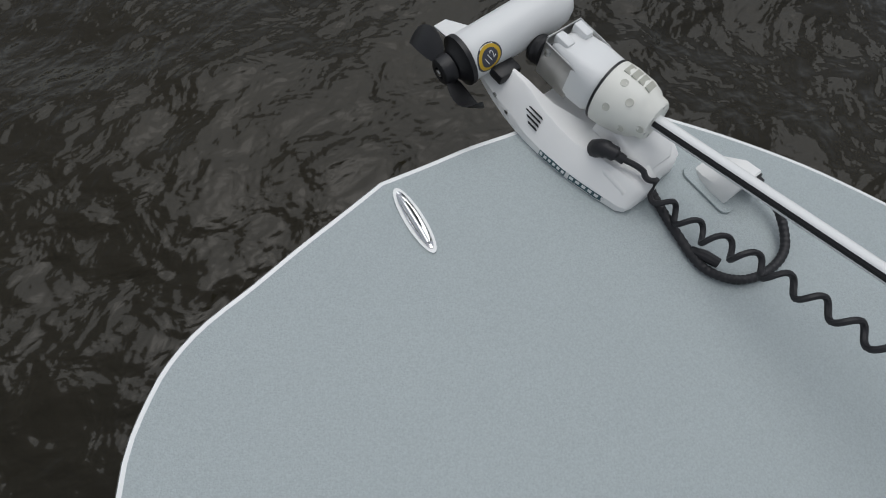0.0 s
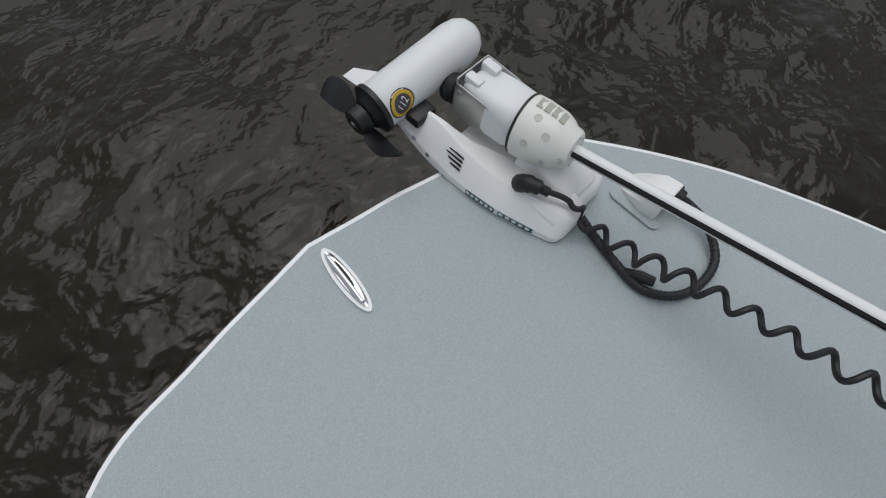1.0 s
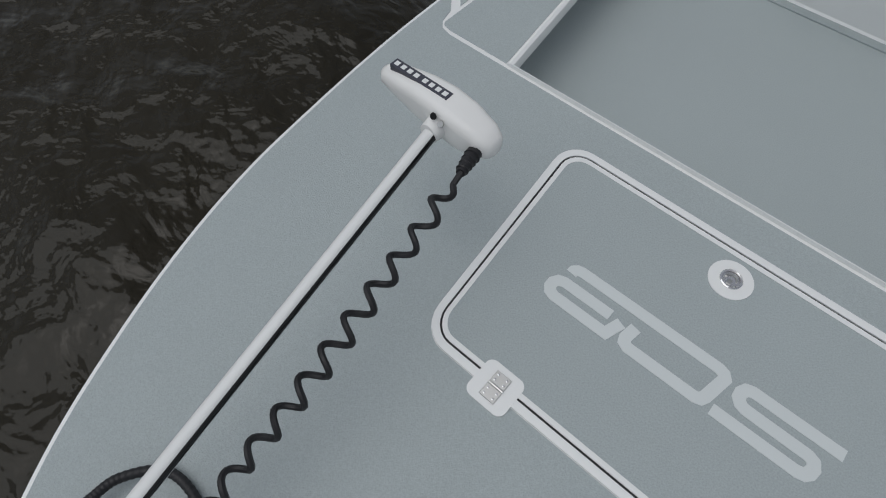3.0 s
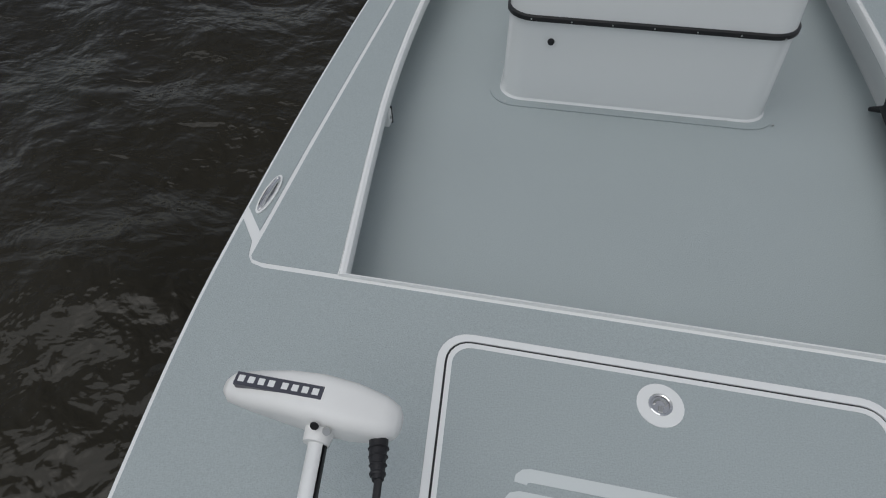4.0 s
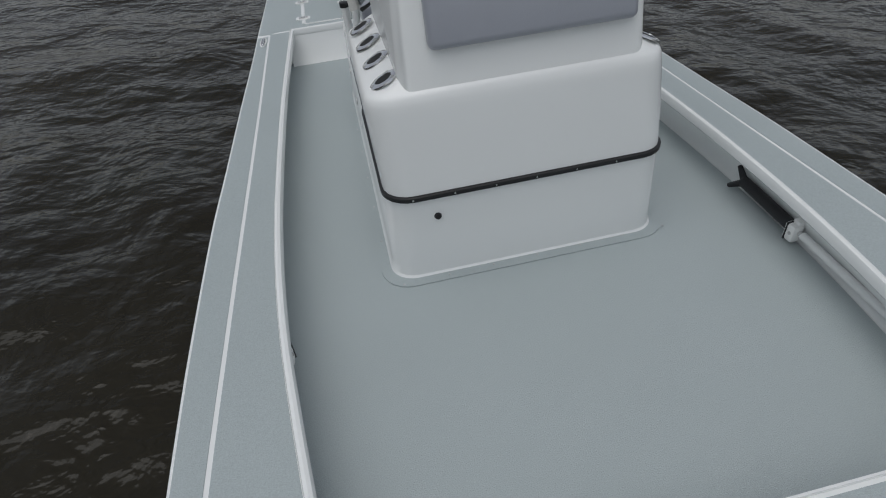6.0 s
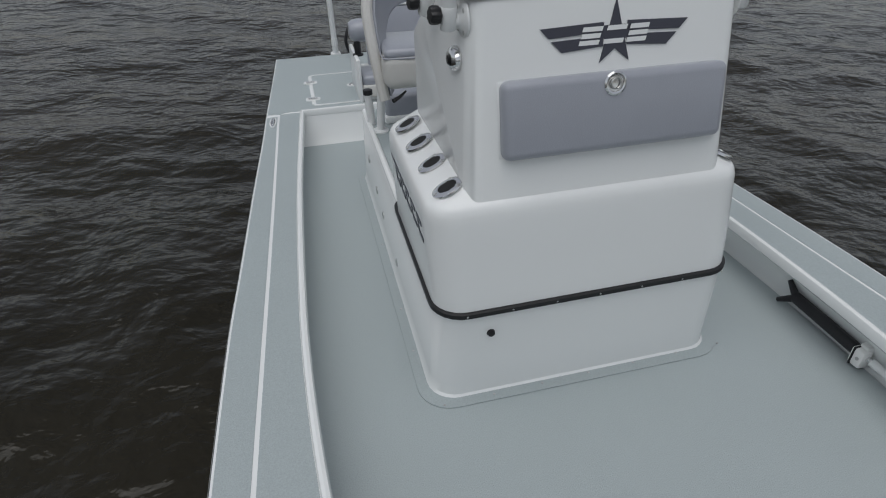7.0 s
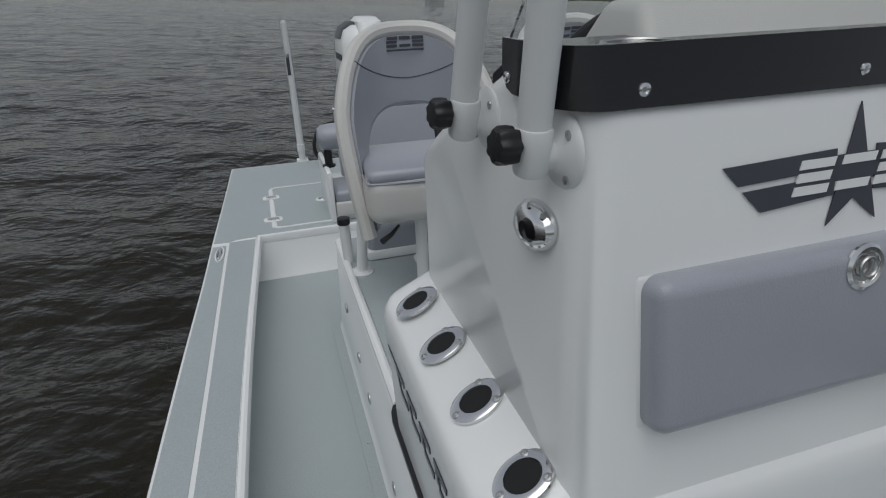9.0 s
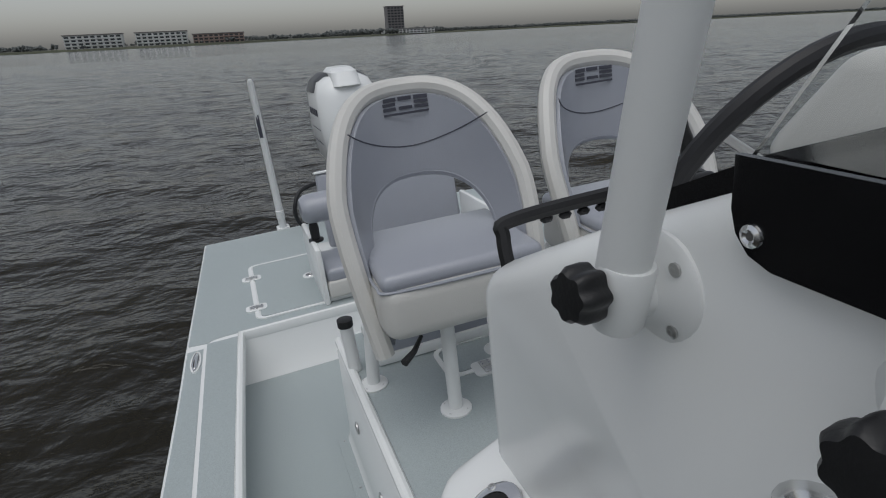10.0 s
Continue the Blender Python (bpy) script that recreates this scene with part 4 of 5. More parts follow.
def build_pole_clip(x, y, z, s):
    c = thing("pole_clip", "white plastic pole clip under the coaming", "clip", "pole clips")
    part("jaw", box(x - 0.022, x + 0.022, y - 0.026, y + 0.026, z - 0.04, z + 0.034, 0.009, 2), PLASTIC, c)
    part("strap", box(x - 0.025, x + 0.025, y + 0.010, y + 0.018, z - 0.043, z + 0.037, 0.002, 1), RUBBER, c, "black rubber strap")
    part("bracket", box(min(x, x + s * 0.07), max(x, x + s * 0.07), y - 0.018, y + 0.018, z + 0.015, z + 0.05, 0.006, 2), PLASTIC, c)
    part("bolt", lathe((x - s * 0.022, y - 0.008, z), (-s, 0, 0), [(0, 0.007), (0.003, 0.007), (0.004, 0.004), (0.004, 0)], 8), STEEL, c)
    return c


build_pole_clip(0.986, 3.055, -0.165, 1)
build_pole_clip(-0.962, 2.94, -0.10, -1)


# ---- bow trolling motor ----
def number_on(on_pod):
    """The number of the badge, wrapped round the pod."""
    cu = bpy.data.curves.new("badge_number", "FONT")
    cu.body, cu.size, cu.align_x, cu.align_y = "112", 0.024, "CENTER", "CENTER"
    ob = bpy.data.objects.new("badge_number", cu)
    scene.collection.objects.link(ob)
    me = bpy.data.meshes.new_from_object(ob.evaluated_get(bpy.context.evaluated_depsgraph_get()))
    bpy.data.objects.remove(ob)
    bm = bmesh.new()
    bm.from_mesh(me)
    bpy.data.meshes.remove(me)
    for v in bm.verts:
        x, y = v.co.x * 1.0, v.co.y * 1.3
        v.co = on_pod(0.238 - x * 0.7 + y * 0.45, 1.05 + (-y * 0.8 - x * 0.45) / 0.058, 0.003)
    return bm


def build_trolling_motor():
    t = thing("trolling_motor", "white bow-mount electric trolling motor stowed on the foredeck", "trolling motor")
    # bow mount: long inboard rail body
    def set_over(bm):
        for v in bm.verts:
            v.co.x -= 0.014 + 0.08 * max(0.0, v.co.y - 0.17)
        return bm
    def rail(y, xi, xo, z0, z1, r=0.013):
        return [(x, y, z) for x, z in rounded(xo, xi, z0, z1, min(r, (z1 - z0) * 0.45), 4)]
    def wedge(y, xi, xo, z0, z1):
        h, xi = z1 - z0, xi - 0.005
        return [(x, y, z) for x, z in ((xi, z0), (xi, z0 + 0.28 * h), (xi - 0.003, z0 + 0.34 * h), (xi - 0.034, z1 - 0.005), (xi - 0.041, z1), (min(xo + 0.006, xi - 0.044), z1), (min(xo, xi - 0.05), z1 - 0.008), (min(xo, xi - 0.05), z0))]
    part("mount_rail", set_over(loft([wedge(-0.118, -0.345, -0.392, 0.056, 0.074), wedge(-0.105, -0.336, -0.394, 0.046, 0.084), wedge(-0.03, -0.333, -0.392, 0.018, 0.098), wedge(0.02, -0.330, -0.394, 0.008, 0.104), wedge(0.05, -0.329, -0.398, 0.005, 0.100), wedge(0.10, -0.328, -0.412, 0.004, 0.086), wedge(0.16, -0.331, -0.44, 0.004, 0.078),
                             wedge(0.20, -0.333, -0.455, 0.004, 0.074), wedge(0.235, -0.3355, -0.465, 0.004, 0.082), wedge(0.27, -0.340, -0.47, 0.004, 0.088), wedge(0.32, -0.350, -0.47, 0.004, 0.084), wedge(0.35, -0.357, -0.47, 0.004, 0.081), wedge(0.372, -0.362, -0.467, 0.005, 0.074), wedge(0.386, -0.372, -0.463, 0.008, 0.062), wedge(0.392, -0.388, -0.46, 0.016, 0.048)])), PLASTIC, t, "white moulded mount body", 28)
    part("mount_tray", loft([rail(0.05, -0.40, -0.585, 0.004, 0.05), rail(0.20, -0.40, -0.61, 0.004, 0.075), rail(0.30, -0.40, -0.615, 0.004, 0.08), rail(0.36, -0.41, -0.60, 0.004, 0.06), rail(0.375, -0.42, -0.58, 0.008, 0.03)]), PLASTIC, t, "white mount tray", 50)
    part("saddle", loft([rail(0.20, -0.455, -0.585, 0.06, 0.10), rail(0.26, -0.45, -0.59, 0.06, 0.125), rail(0.33, -0.455, -0.585, 0.06, 0.10), rail(0.355, -0.47, -0.57, 0.05, 0.07)]), PLASTIC, t)
    for i, (y0, y1, z) in enumerate(((0.155, 0.235, 0.0165), (0.245, 0.345, 0.0165))):
        face = [(-0.336, 0.15), (-0.3405, 0.235), (-0.355, 0.32), (-0.366, 0.35)]
        def plate_on(ya, yb, za, zb, lift):
            ys = [ya + (yb - ya) * k / 4 for k in range(5)]
            return loft([[(lerp_x(face, y) + o, y, zz) for y in ys] + [(lerp_x(face, y) + o - 0.004, y, zz) for y in reversed(ys)] for zz, o in ((za, lift), (zb, lift))])
        part("name_plate", set_over(plate_on(y0, y1, z - 0.009, z + 0.0085, 0.0018)), TEAL, t, "dark teal name plate")
        for k in range(6):
            ya = y0 + (y1 - y0) * (k + 0.18) / 6
            part("plate_mark", set_over(plate_on(ya, ya + (y1 - y0) * 0.1, z - 0.003, z + 0.006, 0.0026)), GELCOAT, t)
    for k in range(4):
        y, s = 0.052 + 0.012 * k, 0.80 - 0.17 * k
        p0, p1 = Vector((-0.3365, 0, 0.035)), Vector((-0.3675, 0, 0.084))
        nrm = Vector((0.845, 0, 0.534))
        a0, a1 = p0.lerp(p1, s) - nrm * 0.003, p0.lerp(p1, s + 0.055) - nrm * 0.003
        c = [Vector((q.x, yy, q.z)) for q, yy in ((a0, y + 0.004), (a0, y + 0.062 - 0.010 * k), (a1, y + 0.057 - 0.010 * k), (a1, y))]
        b = loft([c, [v + nrm * 0.0048 for v in c]])
        part("vent_slot", set_over(b), HOLE_SHADE, t)
    for y, z, x in ((-0.02, 0.04, -0.3385), (0.35, 0.02, -0.3665), (0.03, 0.03, -0.3345)):
        part("screw", set_over(lathe((x, y, z), (1, 0, 0), [(0, 0.006), (0.002, 0.006), (0.001, 0.003), (0.001, 0)], 10)), STEEL, t)
    part("pad", box(-0.42, -0.355, -0.06, -0.015, 0.07, 0.10, 0.008, 2), BLACK, t, "black motor rest")
    # motor pod
    ax = Vector((1, -0.05, -0.15)).normalized()
    nose = Vector((-0.585, -0.100, 0.135))
    part("motor_pod", lathe(nose - ax * 0.045, ax, [(0.0, 0.004), (0.006, 0.024), (0.02, 0.042), (0.04, 0.053), (0.07, 0.058), (0.31, 0.058), (0.317, 0.055), (0.317, 0.0)], 32), PAINT, t, "white motor pod")
    part("pod_ring", lathe(nose + ax * 0.268, ax, [(0, 0.054), (0.002, 0.062), (0.014, 0.062), (0.018, 0.05), (0.03, 0.038), (0.035, 0.03)], 28), BLACK, t)
    hub = nose + ax * 0.305
    part("prop_hub", lathe(hub, ax, [(0, 0.034), (0.012, 0.036), (0.03, 0.032), (0.034, 0.026), (0.034, 0.016), (0.026, 0.014), (0.026, 0)], 20), BLACK, t)
    part("prop_nut", merge(lathe(hub + ax * 0.024, ax, [(0, 0.010), (0.010, 0.010), (0.012, 0.007), (0.012, 0)], 6), lathe(hub + ax * 0.03, Vector((0, 0.3, 1)), [(-0.013, 0.003), (0.013, 0.003)], 8)), STEEL, t)
    u = (Vector((0, -1, 0)) - ax * ax.dot(Vector((0, -1, 0)))).normalized()
    w = ax.cross(u)
    for k, base in enumerate((radians(-28), radians(152))):
        bm = bmesh.new()
        rows = []
        for i in range(9):
            q = i / 8
            r = 0.028 + 0.118 * q
            a0 = base + 0.75 * q * q
            chord = 0.028 * (0.55 + 1.6 * q * (1 - q) * 1.6) * (1.0 if q < 0.98 else 0.5)
            pitch = radians(66 - 26 * q)
            row = []
            for c, th in ((-1, 0.001), (-0.4, 0.004), (0.4, 0.004), (1, 0.001)):
                radial = math.cos(a0) * u + math.sin(a0) * w
                tang = -math.sin(a0) * u + math.cos(a0) * w
                p = hub + ax * 0.016 + radial * r + (tang * math.cos(pitch) + ax * math.sin(pitch)) * chord * c
                nrm = (-tang * math.sin(pitch) + ax * math.cos(pitch))
                row.append((bm.verts.new(p + nrm * th), bm.verts.new(p - nrm * th)))
            rows.append(row)
        for a, b in zip(rows, rows[1:]):
            for c in range(3):
                bm.faces.new((a[c][0], b[c][0], b[c + 1][0], a[c + 1][0]))
                bm.faces.new((a[c][1], a[c + 1][1], b[c + 1][1], b[c][1]))
            bm.faces.new((a[0][0], a[0][1], b[0][1], b[0][0]))
            bm.faces.new((a[3][0], b[3][0], b[3][1], a[3][1]))
        for row in (rows[0], rows[-1]):
            bm.faces.new([row[c][0] for c in range(4)] + [row[c][1] for c in reversed(range(4))])
        part("prop_blade", bm, BLACK, t)
    fin = loft([[nose + ax * a + Vector((0, y, z)) for a, y, z in ((0.19, -0.045, s * 0.004), (0.262, -0.045, s * 0.004), (0.268, -0.115, s * 0.002), (0.235, -0.115, s * 0.002))] for s in (-1, 1)])
    part("skeg", fin, PAINT, t, "white skeg fin")
    # round badge on the pod
    def on_pod(a, ang, lift=0.0006):
        return nose + ax * a + (0.058 + lift) * (math.cos(ang) * Vector((0, 0, 1)) + math.sin(ang) * Vector((0, 1, 0)))
    for r, m, lift in ((0.034, DECAL, 0.0008), (0.030, YELLOW, 0.0014), (0.022, DECAL, 0.002)):
        pts = [on_pod(0.238 + r * math.cos(a), 1.05 + r * math.sin(a) / 0.058, lift) for a in [2 * math.pi * q / 28 for q in range(28)]]
        rows_in = [on_pod(0.238 + 0.5 * r * math.cos(a), 1.05 + 0.5 * r * math.sin(a) / 0.058, lift) for a in [2 * math.pi * q / 28 for q in range(28)]]
        part("badge", loft([pts, rows_in], False, True), m, t)
    part("badge_number", number_on(on_pod), GELCOAT, t, "white number on the badge")
    # coupling between pod and shaft housing
    part("coupling", lathe((-0.49, -0.045, 0.095), (-0.04, 1, 0.32), [(0, 0.034), (0.012, 0.036), (0.02, 0.03), (0.024, 0.036), (0.036, 0.036), (0.04, 0.028), (0.07, 0.026), (0.085, 0.024)], 22), BLACK, t, "black ribbed coupling")
    part("bracket", merge(box(-0.448, -0.444, 0.005, 0.105, 0.09, 0.185, 0.0015, 1), box(-0.548, -0.544, 0.005, 0.105, 0.12, 0.20, 0.0015, 1), box(-0.548, -0.444, 0.005, 0.009, 0.165, 0.20, 0.0015, 1)), STEEL, t, "bent steel bracket")
    part("bracket_bolt", lathe((-0.444, 0.022, 0.165), (1, 0, 0), [(0, 0.009), (0.005, 0.009), (0.007, 0.005), (0.007, 0)], 8), STEEL, t)
    def boxring(y, x0, x1, z0, z1, r):
        return [(x, y, z) for x, z in rounded(x0, x1, z0, z1, r, 4)]
    part("housing", loft([boxring(0.018, -0.535, -0.456, 0.09, 0.185, 0.012), boxring(0.03, -0.54, -0.452, 0.085, 0.195, 0.015), boxring(0.10, -0.555, -0.443, 0.085, 0.205, 0.028), boxring(0.15, -0.560, -0.440, 0.088, 0.210, 0.04), boxring(0.17, -0.556, -0.444, 0.095, 0.208, 0.05)]), PAINT, t, "white tilt housing", 45)
    part("housing_lug", box(-0.535, -0.51, 0.015, 0.06, 0.18, 0.212, 0.006, 2), PAINT, t)
    part("housing_lug", box(-0.485, -0.46, 0.012, 0.055, 0.18, 0.205, 0.006, 2), PAINT, t)
    sax = Vector((-0.115, 1.0, 0.138)).normalized()
    c0 = Vector((-0.4985, 0.1685, 0.152))
    part("clutch_seam", lathe(c0 - sax * 0.004, sax, [(0, 0.0705), (0.006, 0.0705)], 36), BLACK, t)
    part("clutch_collar", lathe(c0, sax, [(0.0, 0.068), (0.004, 0.0715), (0.03, 0.0715), (0.075, 0.066), (0.098, 0.057), (0.106, 0.050), (0.122, 0.047), (0.128, 0.042), (0.128, 0.0)], 40), IVORY, t, "ivory clutch collar")
    su, sw = frame_of(sax)
    # shallow dishes in a darkened ivory, the shade of recesses put into the colour
    for ang, a, rr in ((0.25, 0.03, 0.0705), (0.75, 0.065, 0.0665), (-0.2, 0.08, 0.0635), (1.2, 0.03, 0.0705), (0.0, 0.115, 0.0475)):
        d = (math.cos(ang) * Vector((0.9, 0.15, 0.1)) + math.sin(ang) * Vector((0, 0, 1))).normalized()
        part("recess", lathe(c0 + sax * a + d * rr, d, [(0, 0.009), (0.0012, 0.0085), (0.0005, 0.005)], 12), mat("shaded_ivory", (0.52, 0.52, 0.46), 0.5), t)
    for k in range(6):
        ang = 2 * math.pi * k / 6
        d = math.cos(ang) * su + math.sin(ang) * sw
        part("screw", lathe(c0 + sax * 0.126 + d * 0.037, sax, [(0, 0.0045), (0.003, 0.0045), (0.0035, 0.002), (0.003, 0)], 8), STEEL, t)
    # raised slabs; their darker ivory paints the shade of open slots
    for k in range(4):
        a = 0.016 + 0.019 * k
        b = box(-0.017, 0.017, -0.0075, 0.0075, -0.002, 0.0012, 0.001, 1)
        q = c0 + sax * a + Vector((-0.2, 0, 1)).normalized() * (0.0712 - 0.0009 * k * k)
        part("collar_slot", moved(b, Matrix.Translation(q) @ pose(0, 0, 0, -6 - 4 * k, -12, 9)), mat("slot_shade_ivory", (0.42, 0.42, 0.36), 0.55), t)
    # shaft with a dark stripe
    s0, s1 = c0 + sax * 0.12, Vector((-0.648, 1.525, 0.340))
    part("shaft", tube([s0, s1 + (s1 - s0).normalized() * 0.02], 0.0165, 20), PAINT, t, "white composite shaft")
    d = (s1 - s0).normalized()
    side = d.cross(Vector((0, 0, 1))).normalized()
    up = side.cross(d)
    ring0 = []
    for lift in (0.0002, 0.0012):
        for k in range(6):
            ang = radians(2 + 42 * k / 5)
            v = (math.cos(ang) * side + math.sin(ang) * up) * (0.0165 + lift)
            ring0.append(v)
    prof = ring0[:6] + ring0[6:][::-1]
    part("stripe", loft([[s0 + v for v in prof], [s1 + v for v in prof]]), ACRYLIC, t, "dark indicator stripe")
    # control head, built round its own mark and set at the end of the shaft
    head = Matrix.Translation((0.064, -0.022, 0.075))
    hx = Vector((-1.0, -0.02, 0.0)).normalized()
    rings = []
    for a, hw, z0, z1, yy in ((-0.146, 0.014, 0.250, 0.276, 0.0), (-0.138, 0.028, 0.240, 0.288, 0.0), (-0.115, 0.038, 0.232, 0.300, 0.0), (-0.06, 0.044, 0.226, 0.312, 0.004), (0.0, 0.045, 0.228, 0.317, 0.008), (0.06, 0.041, 0.236, 0.316, 0.010), (0.12, 0.035, 0.248, 0.308, 0.010), (0.165, 0.027, 0.255, 0.298, 0.010), (0.178, 0.014, 0.262, 0.288, 0.010)):
        c = Vector((-0.722, 1.575 + yy, 0)) + hx * a
        rings.append([(c.x, c.y + y, z) for y, z in rounded(-hw, hw, z0, z1, min(0.024, hw * 0.8), 5)])
    part("control_head", moved(loft(rings), head), PLASTIC, t, "white control head", 60)
    part("head_nose", moved(lathe((-0.711, 1.515, 0.264), (0.0, 1, 0.02), [(0, 0.023), (0.02, 0.026), (0.04, 0.03)], 18), head), PLASTIC, t)
    part("head_plate", moved(box(-0.872, -0.712, 1.572, 1.596, 0.300, 0.3178, 0.0008, 1), head), DECAL, t, "dark name plate")
    for k in range(8):
        xa = -0.866 + 0.0185 * k + (0.006 if k > 3 else 0.0)
        part("plate_mark", moved(box(xa, xa + 0.0115, 1.578, 1.590, 0.317, 0.3186, 0.0004, 1), head), GELCOAT, t)
    part("head_slot", moved(lathe((-0.711, 1.532, 0.303), (0, -1, 0.5), [(0, 0.008), (0.003, 0.007), (0.003, 0.0)], 12), head), HOLE_SHADE, t, "dark slot")
    part("head_button", moved(lathe((-0.69, 1.53, 0.296), (0.1, -0.6, 0.6), [(0, 0.008), (0.004, 0.007), (0.004, 0)], 10), head), STEEL, t)
    part("head_plug", moved(tube([(-0.608, 1.545, 0.262), (-0.600, 1.51, 0.268), (-0.589, 1.475, 0.274)], [0.017, 0.0145, 0.010], 12), head), RUBBER, t, "black cable plug")
    for k in range(4):
        q = Vector((-0.604 + 0.0035 * k, 1.53 - 0.014 * k, 0.265 + 0.002 * k))
        part("plug_rib", moved(lathe(q, (0.25, -1, 0.1), [(0, 0.013), (0.003, 0.0185 - 0.0014 * k), (0.006, 0.013)], 12), head), RUBBER, t)
    part("cable_boot", tube(spline([(-0.415, 0.245, 0.088), (-0.412, 0.262, 0.112), (-0.418, 0.285, 0.118), (-0.43, 0.31, 0.112)], 5), [0.021] * 4 + [0.020] * 4 + [0.017] * 4 + [0.011] * 4, 12), RUBBER, t, "black cable boot")
    return t


build_trolling_motor()


def build_coil():
    c = thing("coiled_cable", "black coiled cable stretched along the motor shaft", "cable")
    base = spline([(-0.428, 0.305, 0.114), (-0.455, 0.355, 0.10), (-0.475, 0.42, 0.05), (-0.48, 0.52, 0.06), (-0.475, 0.65, 0.125), (-0.479, 0.80, 0.175), (-0.483, 0.97, 0.22), (-0.497, 1.15, 0.27), (-0.512, 1.32, 0.313), (-0.520, 1.41, 0.336), (-0.525, 1.456, 0.349)], 40)
    pts, phase = [], 0.0
    for i, p in enumerate(base):
        q = i / (len(base) - 1)
        d = (base[min(i + 1, len(base) - 1)] - base[max(i - 1, 0)]).normalized()
        u = d.cross(Vector((0, 0, 1))).normalized()
        w = u.cross(d)
        if i:
            phase += 2 * math.pi * (p - base[i - 1]).length / 0.070
        amp = 0.020 * min(1, max(0, (q - 0.10) / 0.06)) * min(1, max(0, (0.93 - q) / 0.05))
        wob = 1 + 0.12 * math.sin(7 * q * math.pi)
        pts.append(p + amp * wob * (math.cos(phase) * u + 0.75 * math.sin(phase) * w))
    pts = [Vector((p.x, p.y, max(p.z, 0.013))) for p in pts]
    part("cable", tube(pts, 0.0068, 8), RUBBER, c)
    return c


build_coil()


def build_power_cable():
    c = thing("power_cable", "black corrugated power cable looped on the deck", "cable")
    path = spline([(-0.50, 0.355, 0.03), (-0.487, 0.42, 0.018), (-0.468, 0.50, 0.016), (-0.456, 0.59, 0.016), (-0.495, 0.655, 0.016), (-0.565, 0.685, 0.016), (-0.645, 0.675, 0.02), (-0.695, 0.61, 0.035), (-0.70, 0.555, 0.045), (-0.698, 0.528, 0.048)], 26)
    rad = [0.0105 + 0.0005 * (1 if (i // 2) % 2 else -1) for i in range(len(path))]
    part("conduit", tube(path, rad, 10), RUBBER, c)
    part("plug", tube([(-0.696, 0.531, 0.048), (-0.692, 0.503, 0.048)], [0.021, 0.024], 14), BLACK, c, "black twist plug")
    part("plug_collar", lathe((-0.695, 0.518, 0.048), (0.1, -1, 0), [(0, 0.027), (0.012, 0.027)], 12), BLACK, c)
    part("spare_plug", tube([(-0.462, 0.545, 0.018), (-0.475, 0.575, 0.024), (-0.485, 0.605, 0.026)], [0.010, 0.0135, 0.012], 10), RUBBER, c, "black spare plug")
    return c


build_power_cable()


def build_receptacle():
    r = thing("power_socket", "white plastic power socket housing on the foredeck", "socket")
    part("plinth", plate([rounded(-0.735, -0.605, 0.39, 0.535, 0.02)], 0.003, 0.009), NONSKID, r)
    prof = lambda y, w, h: [(-0.673 + x, y, z) for x, z in ((-w, 0.006), (-w, h * 0.55), (-w * 0.62, h), (w * 0.62, h), (w, h * 0.55), (w, 0.006))]
    part("housing", loft([prof(0.405, 0.030, 0.016), prof(0.43, 0.044, 0.042), prof(0.47, 0.05, 0.074), prof(0.508, 0.047, 0.083), prof(0.512, 0.044, 0.08)]), PLASTIC, r)
    return r


build_receptacle()


# ---- water, shore ----
def build_water():
    n, half = 540, 95.0
    u = np.linspace(-1, 1, n)
    xs = half * (0.10 * u + 0.90 * u ** 3)
    X, Y = np.meshgrid(xs, xs + 3.0)
    Z = np.zeros_like(X)
    rng = np.random.RandomState(4)
    for k in range(26):
        ang = radians(65) + rng.normal(0, 0.75)
        lam = 0.5 * 1.15 ** k if k < 13 else 0.45 * 1.10 ** (k - 13)
        kx, ky = 2 * math.pi / lam * math.cos(ang), 2 * math.pi / lam * math.sin(ang)
        Z += 0.0042 * lam ** 0.9 * np.sin(kx * X + ky * Y + rng.uniform(0, 6.28))
    edge = np.maximum(np.abs(X), np.abs(Y - 3.0)) / half
    Z *= np.clip((1 - edge) / 0.1, 0, 1)
    verts = np.stack([X, Y, Z], -1).reshape(-1, 3)
    idx = np.arange(n * n).reshape(n, n)
    faces = np.stack([idx[:-1, :-1], idx[:-1, 1:], idx[1:, 1:], idx[1:, :-1]], -1).reshape(-1, 4)
    far = 4000.0
    base = len(verts)
    ring = [(-half, 3 - half, 0), (half, 3 - half, 0), (half, 3 + half, 0), (-half, 3 + half, 0), (-far, -far, 0), (far, -far, 0), (far, far, 0), (-far, far, 0)]
    quads = [(base + i, base + (i + 1) % 4, base + 4 + (i + 1) % 4, base + 4 + i) for i in range(4)]
    me = bpy.data.meshes.new("water")
    me.from_pydata([tuple(v) for v in verts] + ring, [], [tuple(f) for f in faces] + [tuple(reversed(q)) for q in quads])
    me.update()
    for p in me.polygons:
        p.use_smooth = True
    me.materials.append(WATER)
    w = tagged(new("water", me), "dark brown murky bay water with small ripples", "water", kind="structure")
    w.location.z = WATER_Z
    return w


boat_things = [o for o in scene.objects if o.parent is None and o.type in ("EMPTY", "MESH")]
for o in boat_things:
    o.matrix_basis = HEEL @ o.matrix_basis
build_water()

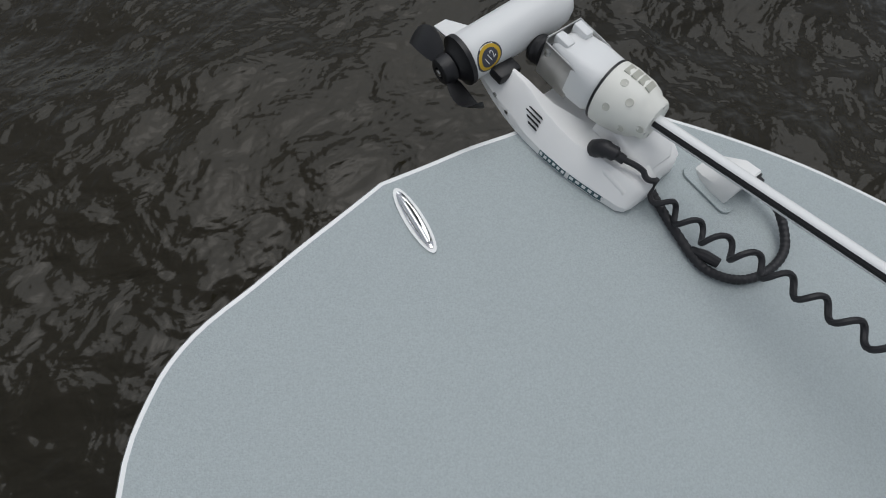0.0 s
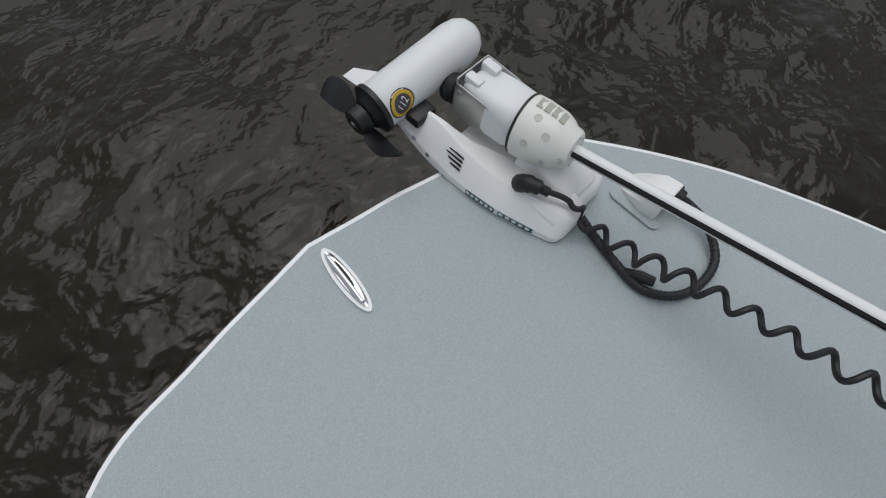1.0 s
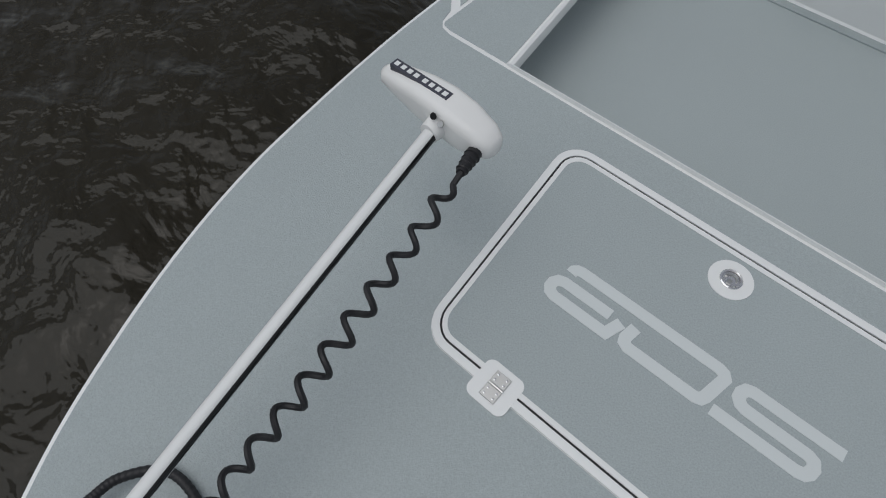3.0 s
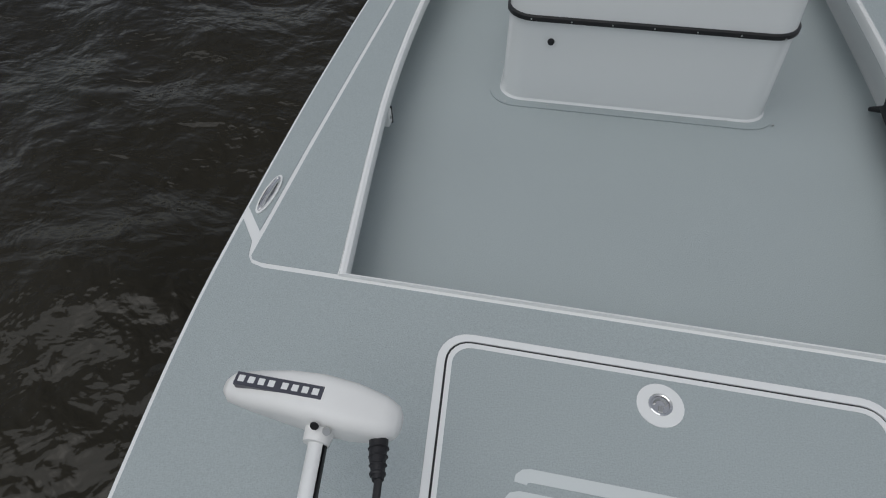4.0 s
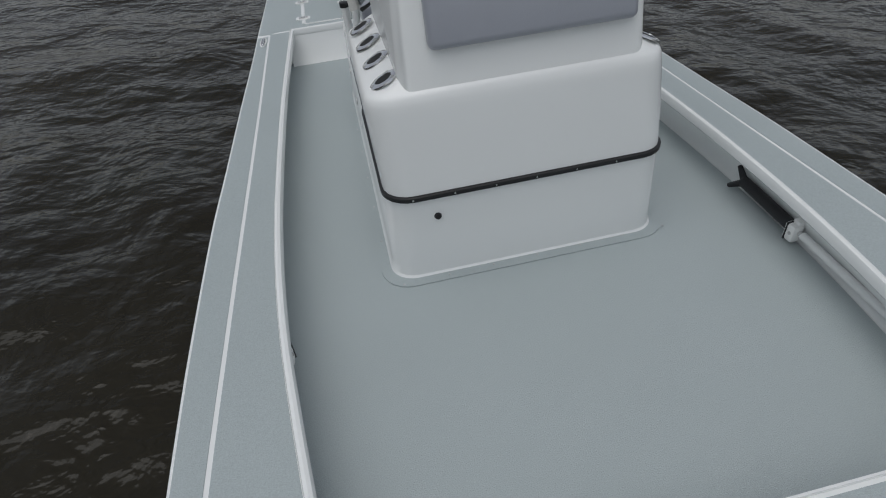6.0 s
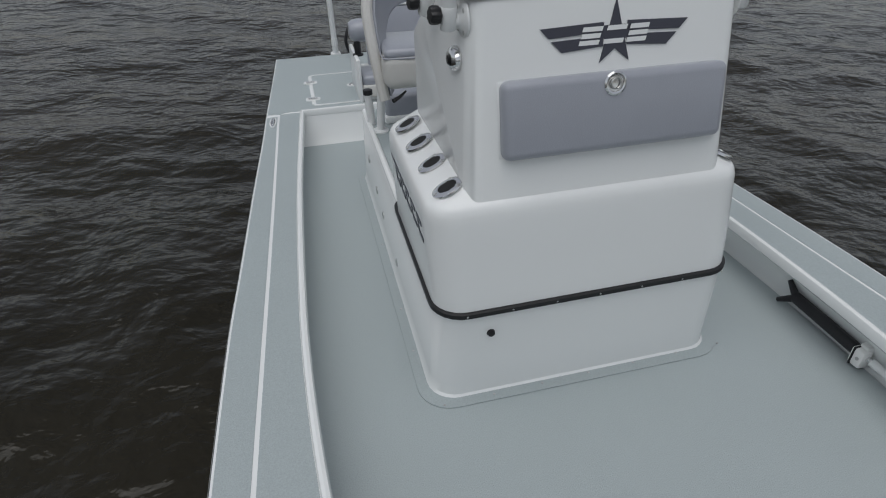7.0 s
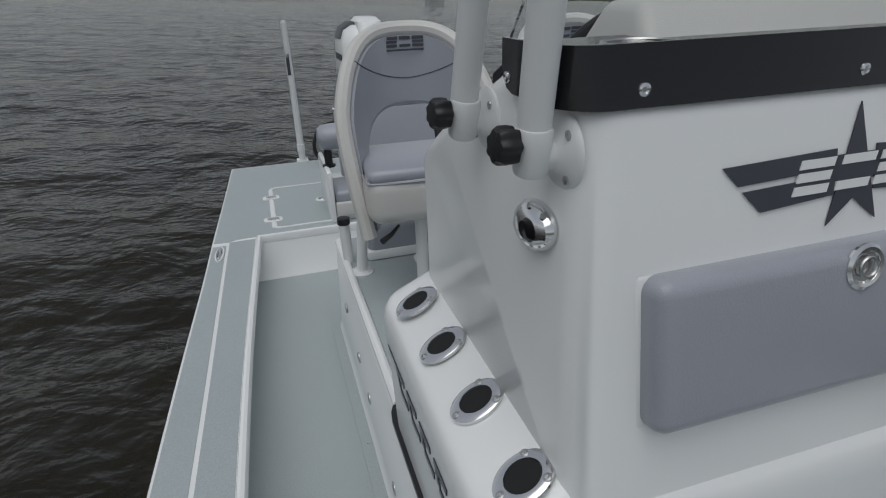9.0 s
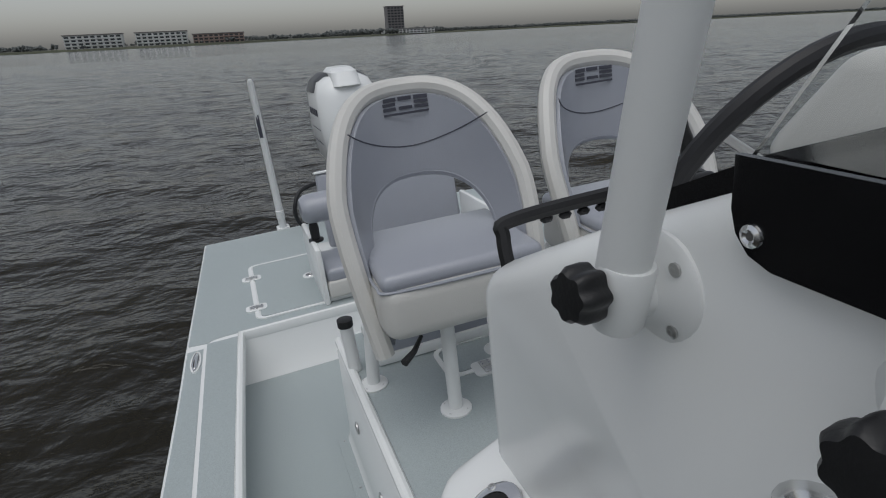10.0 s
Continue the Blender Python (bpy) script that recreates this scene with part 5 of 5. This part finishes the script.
LAND = mat("shore_grass", (0.07, 0.075, 0.05), 0.9, var=0.3, scale=0.05)
# foliage greyed and lightened: the distance haze is mixed into its colour
HAZED_LEAF = mat("hazed_foliage", (0.10, 0.108, 0.105), 0.9, var=0.35, scale=0.2)
WALL = mat("pale_stucco", (0.62, 0.63, 0.62), 0.8, var=0.08, scale=0.2)
BRICKY = mat("tan_stucco", (0.33, 0.25, 0.22), 0.8, var=0.1, scale=0.2)
PANE = mat("dark_window", (0.05, 0.055, 0.06), 0.25)
SLATE = mat("far_roof", (0.16, 0.15, 0.15), 0.8, var=0.1, scale=0.3)


def shore_y(x):
    return 640 + 0.62 * min(max(0, x), 300) + 0.15 * max(0, x - 300)


def build_land():
    bm = bmesh.new()
    rows = []
    rng = random.Random(3)
    for k in range(110):
        x = -420 + k * 24
        y = shore_y(x) + 14 * math.sin(k * 0.7)
        rows.append([bm.verts.new((x, y, WATER_Z - 0.4)), bm.verts.new((x, y + 3, 1.0 + 0.4 * rng.random())), bm.verts.new((x, y + 60, 1.8)), bm.verts.new((x, y + 700, 2.0))])
    for a, b in zip(rows, rows[1:]):
        for i in range(3):
            bm.faces.new((a[i], b[i], b[i + 1], a[i + 1]))
    tagged(part("shore", bm, LAND), "low grassy shoreline across the bay", "shore", kind="structure")


build_land()


def build_trees():
    rng = random.Random(8)
    ico = bmesh.new()
    bmesh.ops.create_icosphere(ico, subdivisions=1, radius=1.0)
    base = [v.co.copy() for v in ico.verts]
    tris = [[v.index for v in f.verts] for f in ico.faces]
    ico.free()
    verts, faces = [], []
    for k in range(4200):
        x = rng.uniform(-380, 1950)
        if -160 < x < 10 and rng.random() < 0.85:
            continue
        y = shore_y(x) + rng.uniform(15, 120)
        h = rng.uniform(2.2, 5.2) * (1.5 if 150 < x < 330 else 1.0)
        for j in range(3):
            r = h * rng.uniform(0.22, 0.4)
            c = Vector((x + rng.uniform(-h, h) * 0.5, y + rng.uniform(-3, 3), 1.5 + h * rng.uniform(0.3, 0.85)))
            n = len(verts)
            verts += [tuple(c + r * (v + Vector((rng.uniform(-1, 1), rng.uniform(-1, 1), rng.uniform(-1, 1))) * 0.28)) for v in base]
            faces += [[n + i for i in t] for t in tris]
    me = bpy.data.meshes.new("treeline")
    me.from_pydata(verts, [], faces)
    me.materials.append(HAZED_LEAF)
    tagged(new("treeline", me), "dark hazed line of trees along the far shore", "trees", kind="stuff")



build_trees()


def build_block(name, label, x0, x1, y, h, floors, bays, wall, tower=False):
    b = thing(name, label, "building", "buildings on the far shore")
    part("wall", box(x0, x1, y, y + 16, 1.0, 1.0 + h, 0), wall, b)
    part("roof", box(x0 - 0.8, x1 + 0.8, y - 0.8, y + 17, 1.0 + h, 1.8 + h, 0), SLATE if not tower else wall, b)
    fh, bw = h / floors, (x1 - x0) / bays
    for f in range(floors):
        for k in range(bays):
            cx, cz = x0 + (k + 0.5) * bw, 1.0 + (f + 0.5) * fh
            part("window", box(cx - bw * 0.33, cx + bw * 0.33, y - 0.06, y + 0.2, cz - fh * 0.28, cz + fh * 0.26, 0), PANE, b)
        part("balcony", box(x0, x1, y - 1.2, y, 1.0 + f * fh - 0.1, 1.1 + f * fh, 0), wall, b)
    return b


build_block("condominium", "pale four-storey waterfront condominium block", -130, -80, 668, 12.5, 4, 9, WALL)
build_block("condominium", "pale four-storey waterfront condominium block", -68, -21, 668, 12.5, 4, 9, WALL)
build_block("townhouses", "tan and brick low waterfront townhouses", -16, 34, 675, 9.0, 3, 10, BRICKY)
build_block("tower_block", "dark high-rise tower with vertical window bands", 238, 262, 835, 36, 10, 5, mat("grey_tower_panel", (0.20, 0.19, 0.19), 0.8, var=0.1, scale=0.2), True)
build_block("podium", "long white low building beside the tower", 226, 300, 815, 6, 2, 14, WALL)
